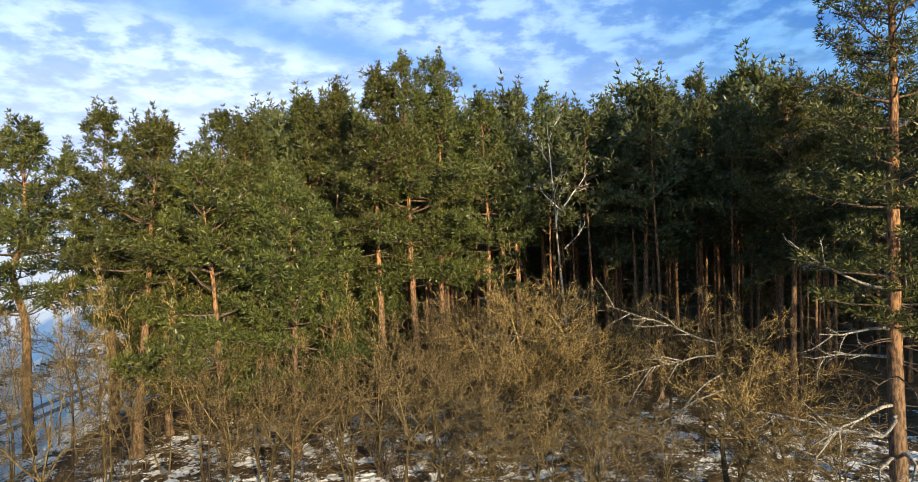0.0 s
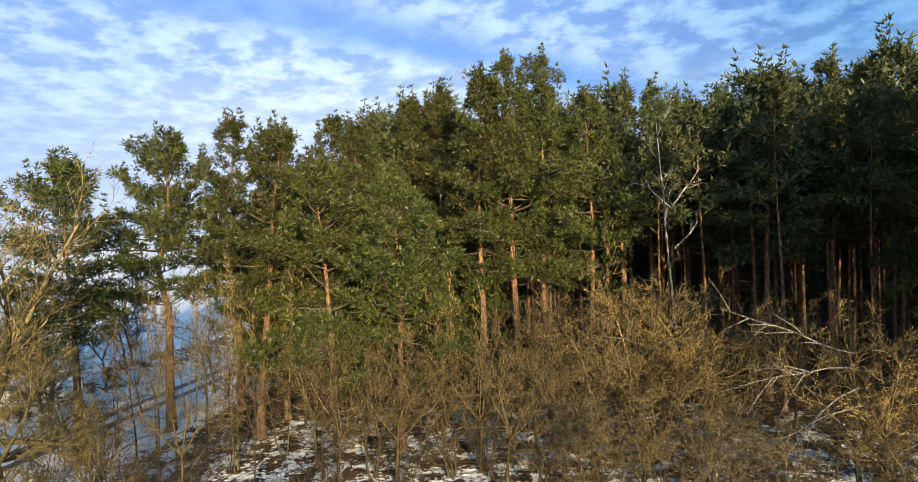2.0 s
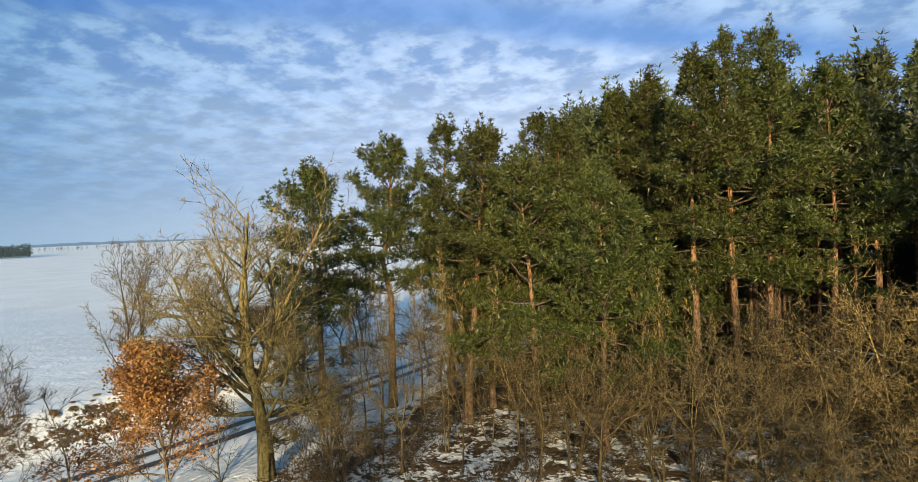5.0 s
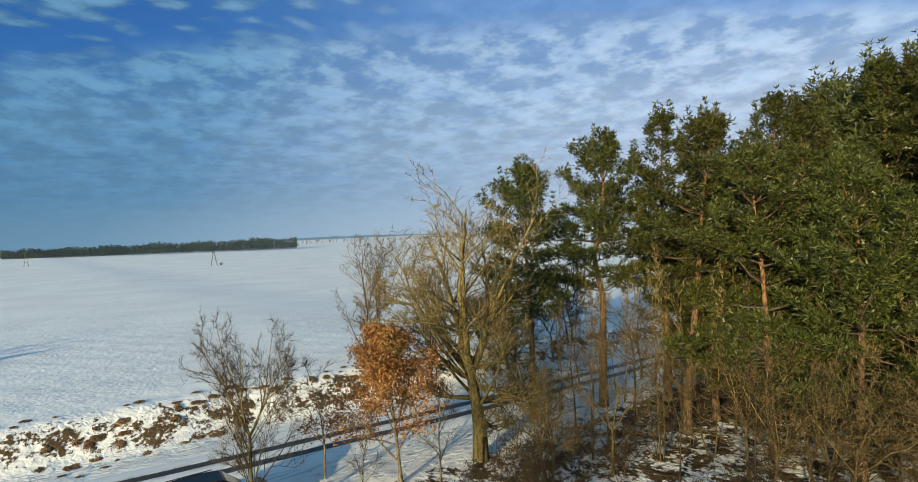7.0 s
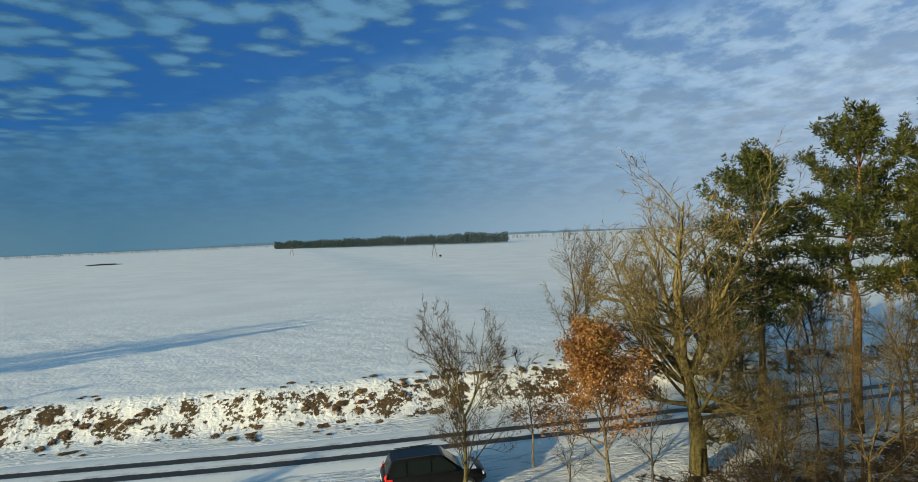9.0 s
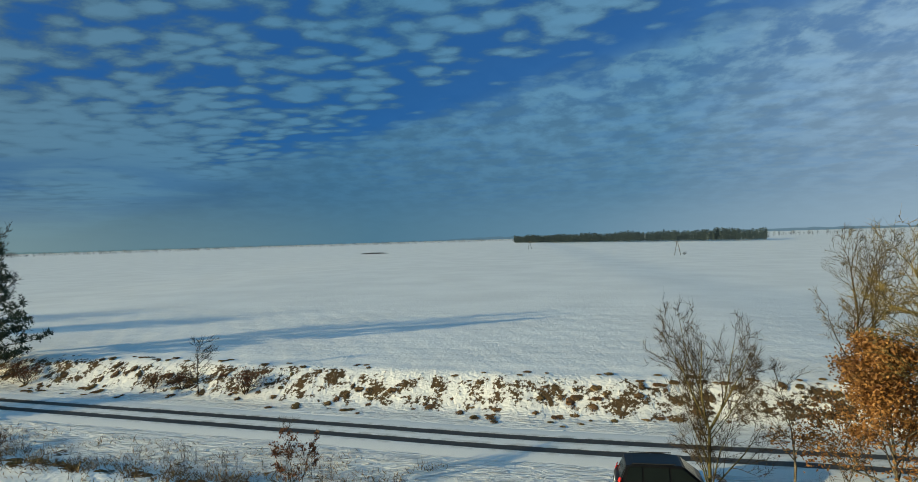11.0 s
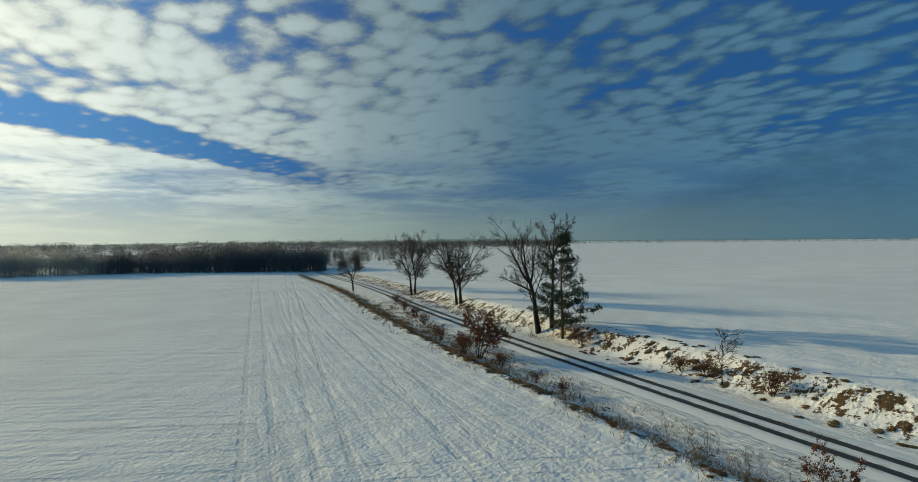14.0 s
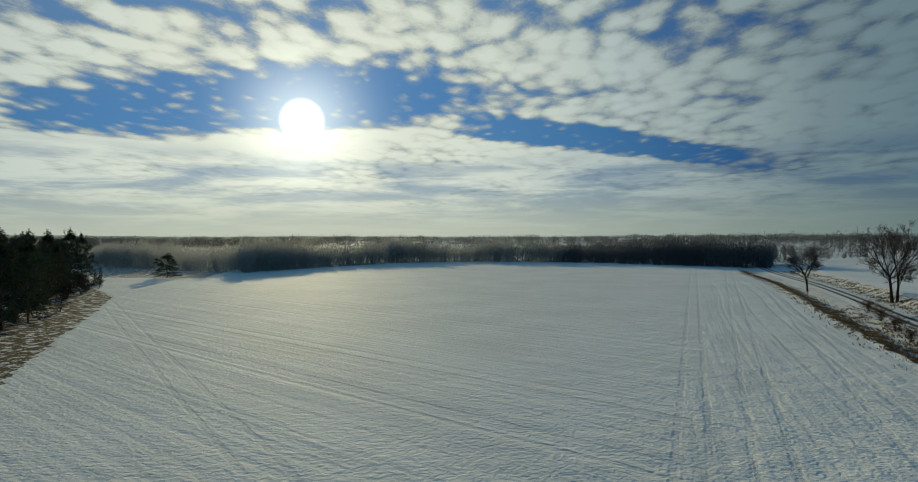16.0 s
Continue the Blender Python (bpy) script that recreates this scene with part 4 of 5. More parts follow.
# ---- leafless trees and brush at the wood's edge ----
def build_brush():
    rng = random.Random(21)
    bush = "bushes at the wood's edge"
    olive, brown = (OLIVE_TWIG, OLIVE_TWIG), (BROWN_TWIG, BROWN_TWIG)
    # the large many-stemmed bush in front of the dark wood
    big = bare_tree(201, 10.4, 5.6, 0.13, "bush", 5, 4, 0.35, 66, -0.04, 0.17, (4, 8, 4, 2), 0.019, (SUNLIT_TWIG, SUNLIT_TWIG), fork=0.42, flare=(0.6, 1.4), leaders=5, tilt=(0.2, 0.55), spikes=2, spike=0.6,
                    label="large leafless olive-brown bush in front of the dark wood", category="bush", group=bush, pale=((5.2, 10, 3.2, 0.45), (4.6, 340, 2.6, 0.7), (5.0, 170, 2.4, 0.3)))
    put(big, spot(352.6, 27.5))
    kinds = [
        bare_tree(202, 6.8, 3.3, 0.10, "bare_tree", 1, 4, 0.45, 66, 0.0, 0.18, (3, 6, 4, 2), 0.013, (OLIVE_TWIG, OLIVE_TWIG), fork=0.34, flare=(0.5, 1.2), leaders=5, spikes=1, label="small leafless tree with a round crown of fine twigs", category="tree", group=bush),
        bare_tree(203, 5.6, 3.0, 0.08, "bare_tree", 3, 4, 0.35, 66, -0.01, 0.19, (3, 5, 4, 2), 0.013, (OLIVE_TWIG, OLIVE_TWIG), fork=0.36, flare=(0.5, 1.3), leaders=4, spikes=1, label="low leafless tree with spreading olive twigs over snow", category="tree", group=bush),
        bare_tree(204, 9.0, 1.7, 0.07, "bare_tree", 2, 4, 0.3, 42, 0.05, 0.12, (9, 4, 3, 1), 0.012, (OLIVE_TWIG, SUNLIT_TWIG), spikes=1, label="thin leafless young tree with mossy stems", category="tree", group=bush),
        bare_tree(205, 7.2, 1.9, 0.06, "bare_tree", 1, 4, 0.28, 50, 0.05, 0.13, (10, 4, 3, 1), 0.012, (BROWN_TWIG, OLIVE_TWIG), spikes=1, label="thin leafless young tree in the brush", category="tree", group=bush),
    ]
    low = bare_tree(206, 2.3, 1.4, 0.014, "shrub", 9, 2, 0.2, 40, 0.03, 0.15, (4, 2), 0.010, brown, label="low leafless brown shrub in snow", category="shrub", group="low shrubs in the wood", spikes=1, spike=0.3)
    spots = [  # bearing, distance, kind, scale
        (6.4, 22.8, 0, 1.0), (352.0, 20.5, 1, 0.95), (346.0, 20.2, 1, 0.9), (340.5, 20.5, 1, 0.9), (358.0, 20.4, 1, 0.9), (329.5, 21.0, 1, 0.9), (44.0, 24.5, 1, 1.0), (39.5, 27.0, 3, 1.0), (25.5, 26.5, 0, 1.05), (20.0, 24.8, 1, 1.1), (9.0, 24.5, 0, 1.1), (3.0, 22.0, 1, 1.0), (357.5, 23.5, 0, 1.05), (17.7, 23.5, 0, 1.0), (12.0, 24.0, 1, 1.1), (23.5, 24.5, 0, 0.95), (0.6, 23.5, 0, 1.0), (37.6, 25.5, 0, 1.0),
        (347.2, 23.0, 1, 1.05), (330.5, 27.0, 1, 1.0), (326.0, 25.0, 1, 0.8), (343.0, 28.0, 0, 1.15), 
        (28.5, 28.5, 2, 1.05), (33.0, 27.5, 2, 1.1), (35.5, 30.0, 3, 1.2), (41.0, 30.0, 3, 1.0), (31.0, 32.0, 0, 1.1), (26.5, 32.0, 2, 1.0), (17.0, 29.0, 2, 0.9),
        (20.5, 27.0, 3, 1.0), (14.5, 26.0, 3, 0.9), (9.5, 26.5, 2, 0.9), (3.5, 29.5, 3, 1.1), (25.0, 25.0, 3, 0.9), (31.5, 25.0, 3, 0.8), (22.0, 31.0, 2, 1.0),
        (38.0, 29.0, 3, 0.9), (43.5, 27.5, 1, 0.9), (45.5, 32.0, 0, 0.9), (36.5, 36.0, 2, 1.0), (40.5, 38.0, 0, 1.0), (29.5, 36.0, 0, 1.0), (354.5, 35.0, 2, 1.0),
        (43.0, 46.0, 0, 1.1), (34.5, 42.0, 0, 1.2), (38.5, 45.0, 2, 1.0), (47.0, 38.0, 0, 1.0), (33.0, 33.5, 0, 1.0), (349.5, 29.0, 3, 1.0), (336.8, 27.0, 3, 0.9), (328.5, 29.0, 0, 1.0),
        (12.2, 27.5, 2, 0.95), (5.5, 27.0, 3, 0.95), (35.0, 32.5, 2, 1.0), (39.5, 32.0, 2, 0.95), (42.5, 34.0, 2, 0.9), (1.5, 28.0, 0, 1.1), (358.5, 26.0, 3, 1.0),
        (3.4, 25.5, 0, 1.1), (344.5, 31.0, 2, 0.9), (340.0, 30.0, 0, 1.1),
    ]
    used = set()
    for az, d, k, s in spots:
        m = spot(az, d, rng.uniform(0, 360), s)
        if k in used:
            copy_thing(kinds[k], m)
        else:
            put(kinds[k], m)
            used.add(k)
    first = True
    for i in range(48):
        if i < 34:
            az, d = rng.uniform(-30, 48), rng.uniform(20.5, 30)
        else:
            az, d = rng.gauss(44, 5), rng.uniform(18.5, 27)
        m = spot(az, d, rng.uniform(0, 360), rng.uniform(0.7, 1.3))
        if first:
            put(low, m)
            first = False
        else:
            copy_thing(low, m)
    # a dead birch with pale limbs
    birch = bare_tree(211, 17.9, 2.2, 0.14, "dead_birch", 1, 3, 0.55, 40, 0.05, 0.08, (4, 3, 2), 0.014, (BIRCH_BARK, BIRCH_BARK), label="dead white birch with bare forked limbs before dark pines", category="tree", spikes=2,
                      arms=((12.2, 20, 2.6, 0.9), (11.9, 165, 2.4, 0.75), (9.6, 30, 2.4, 0.75)))
    put(birch, spot(349.5, 33.5))
    # a wide tree with broken pale limbs
    fallen = bare_tree(212, 8.2, 4.6, 0.14, "broken_tree", 3, 4, 0.3, 62, -0.02, 0.17, (3, 6, 4, 2), 0.013, (OLIVE_TWIG, SUNLIT_TWIG), fork=0.42, flare=(0.5, 1.2), leaders=4, spikes=2, label="leafless tree with pale snowy broken limbs in the brush", category="tree",
                       pale=((5.6, 178, 5.4, -0.12), (5.0, 190, 5.0, -0.35), (6.0, 165, 4.4, 0.05), (4.4, 200, 4.2, -0.3)))
    put(fallen, spot(334.5, 23.5))
    # tall bare tree with mossy trunk by the road
    willow = bare_tree(213, 15.0, 5.6, 0.42, "willow_tree", 1, 4, 0.5, 48, 0.05, 0.15, (3, 10, 6, 3), 0.014, (MOSSY_BARK, MOSSY_BARK), lean=(-0.02, 0.0), fork=0.36, flare=(0.3, 0.8), leaders=6, tilt=(0.08, 0.18), spikes=2, spike=0.6,
                       arms=((4.6, 225, 4.6, 0.35), (4.2, 20, 4.4, 0.12), (3.4, 40, 3.8, -0.05), (5.4, 10, 4.0, 0.25), (5.8, 240, 3.8, 0.5), (2.6, 350, 2.6, -0.2), (3.6, 215, 3.0, 0.0)), label="tall leafless willow with mossy yellow-green limbs", category="tree")
    put(willow, place(-20.9, 17.1))
    # by the car
    put(bare_tree(214, 9.2, 2.5, 0.13, "bare_tree", 1, 4, 0.28, 50, 0.05, 0.11, (10, 8, 5, 2), 0.011, (MOSSY_BARK, BROWN_TWIG), lean=(0.0, -0.03), fork=0.5, flare=(0.35, 0.8), leaders=5, spikes=3, spike=0.5, label="slender leafless tree standing beside the parked car", category="tree"),
        spot(73.4, 22.3, 0))
    thin = put(bare_tree(215, 6.0, 1.3, 0.05, "bare_tree", 1, 3, 0.3, 38, 0.06, 0.10, (12, 6, 4), 0.006, (GREY_BARK, BROWN_TWIG), label="thin leafless sapling by the roadside", category="tree"), spot(66.4, 26.5))
    copy_thing(thin, spot(55.0, 23.0, 80, 0.9))
    copy_thing(thin, spot(62.8, 22.5, 160, 0.75))
    # oak that keeps its leaves
    put(bare_tree(216, 7.2, 3.0, 0.11, "oak_tree", 1, 4, 0.16, 68, 0.04, 0.10, (20, 7, 5, 2), 0.006, (GREY_BARK, BROWN_TWIG), label="young oak with dense dry orange-brown leaves", category="tree", spikes=1, spike=0.2,
                  leaves=OAK_LEAF, leaf_count=17000, leaf_size=0.13, cone=True, loose=0.2), spot(58.9, 25.0))
    # bare trees beyond the road
    for az, d, h, w, seed in ((61.4, 41.0, 9.6, 2.6, 221), (55.2, 40.0, 9.0, 3.0, 222), (41.2, 49.5, 8.0, 3.6, 223), (50.0, 45.0, 5.5, 3.0, 224), (47.2, 43.0, 7.0, 3.0, 225)):
        put(bare_tree(seed, h, w, 0.12, "bare_tree", 2, 4, 0.2, 46, 0.06, 0.12, (6, 7, 4, 2), 0.014, (BROWN_TWIG, OLIVE_TWIG), fork=0.5, flare=(0.25, 0.6), leaders=4, tilt=(0.05, 0.15), spikes=3, label="leafless roadside tree with many fine twigs", category="tree", group="bare trees across the road"), spot(az, d, 77))


build_brush()


# ---- trees along the road ----
def build_road_trees():
    grp = "trees along the road"
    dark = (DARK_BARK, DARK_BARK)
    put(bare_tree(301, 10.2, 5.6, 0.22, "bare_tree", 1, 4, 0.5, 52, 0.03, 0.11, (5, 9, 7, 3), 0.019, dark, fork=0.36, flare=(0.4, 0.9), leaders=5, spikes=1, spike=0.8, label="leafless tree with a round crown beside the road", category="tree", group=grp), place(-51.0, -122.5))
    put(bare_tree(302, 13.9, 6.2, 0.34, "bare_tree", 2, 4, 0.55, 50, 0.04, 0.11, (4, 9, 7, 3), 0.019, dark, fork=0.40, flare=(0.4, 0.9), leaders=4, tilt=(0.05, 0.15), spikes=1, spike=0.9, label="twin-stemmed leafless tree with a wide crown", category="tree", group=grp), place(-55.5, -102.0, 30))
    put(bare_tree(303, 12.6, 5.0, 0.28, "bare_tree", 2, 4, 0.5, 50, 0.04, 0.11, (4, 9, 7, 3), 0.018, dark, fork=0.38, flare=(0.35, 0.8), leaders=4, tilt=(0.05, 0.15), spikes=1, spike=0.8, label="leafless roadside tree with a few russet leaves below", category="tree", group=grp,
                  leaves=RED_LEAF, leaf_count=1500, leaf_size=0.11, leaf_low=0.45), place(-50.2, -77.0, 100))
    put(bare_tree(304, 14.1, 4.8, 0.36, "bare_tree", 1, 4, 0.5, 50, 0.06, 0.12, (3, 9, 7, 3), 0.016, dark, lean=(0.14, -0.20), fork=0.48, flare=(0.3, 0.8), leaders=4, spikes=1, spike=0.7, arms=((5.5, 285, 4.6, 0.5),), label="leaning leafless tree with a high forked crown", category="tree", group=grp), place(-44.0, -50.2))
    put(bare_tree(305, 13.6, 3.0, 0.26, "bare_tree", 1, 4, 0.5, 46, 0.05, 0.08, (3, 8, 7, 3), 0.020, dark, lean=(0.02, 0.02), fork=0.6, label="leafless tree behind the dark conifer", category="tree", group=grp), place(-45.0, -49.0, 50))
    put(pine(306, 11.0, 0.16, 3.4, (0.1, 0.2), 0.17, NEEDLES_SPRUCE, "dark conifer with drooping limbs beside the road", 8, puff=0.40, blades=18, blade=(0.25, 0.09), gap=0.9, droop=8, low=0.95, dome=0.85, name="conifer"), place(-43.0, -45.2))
    put(bare_tree(308, 5.0, 3.0, 0.06, "oak_bush", 6, 3, 0.15, 60, 0.03, 0.14, (8, 5, 4), 0.010, (DARK_BARK, DARK_BARK), label="dark oak bush with dry red-brown leaves by the ditch", category="bush",
                  leaves=RED_LEAF, leaf_count=9000, leaf_size=0.12), place(-31.2, -44.2))
    put(bare_tree(309, 4.5, 1.6, 0.05, "sapling", 1, 3, 0.2, 50, 0.05, 0.12, (12, 7, 4), 0.013, (DARK_BARK, BROWN_TWIG), label="small leafless sapling at the foot of the bank", category="tree"), place(-39.0, -24.2))
    russet = bare_tree(310, 2.2, 1.5, 0.025, "bush", 12, 2, 0.1, 46, 0.0, 0.15, (5, 4), 0.010, (BROWN_TWIG, BROWN_TWIG), label="low bush with dry russet leaves on the bank", category="bush", group="low bushes by the road",
                       leaves=RED_LEAF, leaf_count=900, leaf_size=0.09)
    put(russet, place(-38.6, -20.3))
    for x, y, s in ((-39.8, -26.0, 0.8), (-40.2, -28.5, 0.7), (-33.5, -55.0, 0.9), (-37.5, -66.0, 1.0), (-42.0, -80.0, 1.1), (-29.5, -34.0, 0.6), (-47.5, -70.0, 0.9), (-41.8, -41.0, 0.9), (-30.6, -40.0, 0.8), (-32.6, -49.0, 0.9), (-34.8, -58.0, 0.8), (-31.0, -46.5, 1.0), (-39.5, -72.0, 1.1), (-29.0, -30.5, 0.6), (-44.5, -88.0, 1.1), (-43.2, -43.5, 0.8)):
        copy_thing(russet, place(x, y, x * 40, s))
    put(bare_tree(311, 3.5, 1.2, 0.04, "young_oak", 3, 3, 0.25, 40, 0.06, 0.10, (8, 5, 4), 0.006, (BROWN_TWIG, BROWN_TWIG), label="young oak with dry red-brown leaves in the ditch", category="bush",
                  leaves=RED_LEAF, leaf_count=800, leaf_size=0.11, leaf_low=0.8), place(-24.0, -10.4))
    weed = bare_tree(312, 1.7, 0.55, 0.010, "dry_weed", 6, 2, 0.3, 30, 0.03, 0.12, (3, 1), 0.007, (BROWN_TWIG, BROWN_TWIG), label="dry leafless weed stems standing in snow", category="weed", group="dry weeds in the ditch")
    rng = random.Random(8)
    first = True
    for i in range(70):
        y = rng.uniform(-62, 0) if i > 9 else -18.5 + rng.gauss(0, 2.5)
        k = int(np.argmin(np.abs(LINE[:, 1] - y)))
        x = LINE[k][0] + rng.uniform(5.0, 7.6)
        m = place(x, y, rng.uniform(0, 360), rng.uniform(0.5, 1.25))
        if first:
            put(weed, m)
            first = False
        else:
            copy_thing(weed, m)


build_road_trees()


# ---- dead grass on the bank and along the field ----
def tussock(seed, long, count):
    """A matted ragged clump that hangs down the slope. x points downhill."""
    rng = random.Random(seed)
    fol = Foliage(rng)
    wide = [rng.uniform(0.45, 1.25) for _ in range(12)]
    for _ in range(count):
        a = rng.uniform(-2.0, 2.0)
        r = rng.uniform(0.5, 1.0)
        p = Vector((math.cos(a) * r * 0.40, math.sin(a) * r * 0.52, 0.08 * (1 - r * r) + 0.04))
        d = Vector((math.cos(a) * 0.6 + 0.6, math.sin(a) * 0.6 + rng.gauss(0, 0.25), rng.uniform(-0.45, 0.25))).normalized()
        fol.blade(p, d, long * rng.uniform(0.5, 1.2), 0.055)
    n = 12
    i = len(fol.v)
    for ring, (rad, z) in enumerate(((1.0, -0.12), (0.75, 0.05), (0.35, 0.10))):
        for k in range(n):
            w = 2 * math.pi * k / n
            j = rad * wide[k] * rng.uniform(0.9, 1.1)
            fol.v.append(Vector((math.cos(w) * 0.46 * j, math.sin(w) * 0.56 * j, z + rng.uniform(-0.02, 0.03))))
    fol.v.append(Vector((0, 0, 0.11)))
    for ring in (0, 1):
        for k in range(n):
            a, b = i + ring * n + k, i + ring * n + (k + 1) % n
            fol.f.append((a, b, b + n, a + n))
    for k in range(n):
        fol.f.append((i + 2 * n + k, i + 2 * n + (k + 1) % n, i + 3 * n))
    return tagged(new("grass_tussock", fol.mesh("grass_tussock", DRY_GRASS)), "clump of dry brown grass showing through snow", "grass", "grass tussocks by the road")


def build_tussocks():
    rng = random.Random(77)
    kinds = [tussock(400 + i, 0.26, 70) for i in range(6)]
    spots = []
    tries = 0
    while len(spots) < 210 and tries < 4000:
        tries += 1
        run = rng.uniform(0, 1)
        y = -42 + 64 * run
        s = -rng.uniform(4.3, 8.6) if rng.random() < 0.85 else -rng.uniform(3.0, 4.2)
        lump = math.sin(y * 0.9) + math.sin(y * 2.3 + s) + math.sin(s * 2.9 + y * 0.4)
        if lump < -0.5:
            continue
        spots.append((y, s, rng.uniform(0.4, 0.95)))
    while len(spots) < 295:
        y = 2 - 66 * rng.random() ** 1.2
        spots.append((y, 8.3 + rng.gauss(0, 0.45), rng.uniform(0.5, 1.1)))
    for i, (y, s, size) in enumerate(spots):
        k = int(np.argmin(np.abs(LINE[:, 1] - y)))
        d = LINE[min(k + 1, len(LINE) - 1)] - LINE[k - 1]
        d = d / np.hypot(*d)
        x, yy = LINE[k][0] - d[1] * s + rng.uniform(-0.3, 0.3) * d[0], y + d[0] * s
        z = land_at(x, yy)
        slope = 0.0 if s > 0 else math.atan2(land_at(x - 0.3, yy) - land_at(x + 0.3, yy), 0.6)
        m = pose(x, yy, z, 0, 0, rng.uniform(-25, 25)) @ pose(0, 0, 0, 0, math.degrees(slope), 0) @ Matrix.Diagonal((size * rng.uniform(0.7, 1.3), size * rng.uniform(0.6, 1.2), size, 1))
        if i < 6:
            put(kinds[i], m)
        else:
            copy_thing(kinds[i % 6], m)
    # the grass further off, too small to tell apart
    fol = Foliage(rng)
    tufts = []
    for _ in range(26000):
        y = -6 - 180 * rng.random() ** 1.5
        k = int(np.argmin(np.abs(LINE[:, 1] - y)))
        s = rng.choice((8.1, 8.1, 8.4, 7.4, -5.2, -4.2) if y < -46 else (8.1, 8.4, 7.4)) + rng.gauss(0.1, 1.1)
        if math.sin(y * 0.8 + s) + math.sin(y * 2.1 - s * 1.7) + rng.gauss(0, 0.5) > -0.4:
            tufts.append((LINE[k][0] + s * 0.97, y))
    # thin stalks all over the verge
    for _ in range(6000):
        y = -4 - 90 * rng.random() ** 1.3
        k = int(np.argmin(np.abs(LINE[:, 1] - y)))
        s = rng.uniform(3.6, 8.0)
        if math.sin(y * 1.3 + s * 2) + math.sin(y * 0.6 - s) > -0.3:
            tufts.append((LINE[k][0] + s * 0.97, y))
    heights = land(*zip(*tufts))
    for (x, y), z in zip(tufts, heights):
        fol.blade(Vector((x, y, z)), Vector((rng.gauss(0.2, 0.6), rng.gauss(0, 0.6), 0.8)).normalized(), rng.uniform(0.15, 0.42), 0.038 if y > -40 else 0.06 if y > -60 else 0.13)
    tagged(new("roadside_grass", fol.mesh("roadside_grass", DRY_GRASS)), "dry brown grass along the ditch and bank", "grass", kind="stuff")


build_tussocks()


# ---- far woods ----
def wood_strip(name, label, line, depth, count, height, mat, seed, conifer=False, width=1.0):
    """Many small trees in a strip behind a line of places."""
    rng = random.Random(seed)
    fol = Foliage(rng)
    seg = [(Vector((*a, 0)), Vector((*b, 0))) for a, b in zip(line, line[1:])]
    lens = [(b - a).length for a, b in seg]
    for _ in range(count):
        a, b = rng.choices(seg, lens)[0]
        p = a.lerp(b, rng.random())
        out = Vector((p.x, p.y, 0)).normalized()
        p = p + out * depth * rng.random() ** 1.3
        p.z = BANK if p.x < -160 else 0.0
        h = height * (rng.uniform(0.62, 1.1) if conifer else rng.uniform(0.6, 1.08))
        if conifer:
            h *= 0.9 + 0.12 * math.sin(p.x * 0.06) + 0.08 * math.sin(p.y * 0.13 + p.x * 0.02)
            for k in range(46):
                f = rng.random()
                w = rng.uniform(0, 6.28)
                r = h * 0.16 * (1.1 - f) * width
                q = p + Vector((math.cos(w) * r * rng.random(), math.sin(w) * r * rng.random(), h * (0.12 + 0.86 * f)))
                fol.blade(q, Vector((math.cos(w), math.sin(w), 0.5)).normalized(), h * 0.12, h * 0.07)
            fol.blade(p, Vector((0, 0, 1)), h, h * 0.06)
        else:
            h *= 0.86 + 0.16 * math.sin(p.x * 0.11 + p.y * 0.05) + 0.10 * math.sin(p.x * 0.31 - p.y * 0.23)
            fol.blade(p, Vector((rng.gauss(0, 0.05), rng.gauss(0, 0.05), 1)).normalized(), h * 0.8, 0.3)
            c = p + Vector((0, 0, h * 0.58))
            for k in range(80):
                q = Vector((rng.gauss(0, 1), rng.gauss(0, 1), rng.gauss(0, 1))).normalized()
                r = rng.random() ** 0.4
                q = Vector((q.x * 0.22 * width, q.y * 0.22 * width, q.z * 0.40)) * r * h
                if k % 4 == 0:
                    q.z -= h * 0.36
                d = Vector((q.x + rng.gauss(0, 0.1), q.y + rng.gauss(0, 0.1), abs(q.z) * 0.6 + h * 0.12)).normalized()
                fol.blade(c + q, d, h * rng.uniform(0.06, 0.12), h * rng.uniform(0.02, 0.036) * width)
    return tagged(new(name, fol.mesh(name, mat)), label, "woods", kind="stuff")


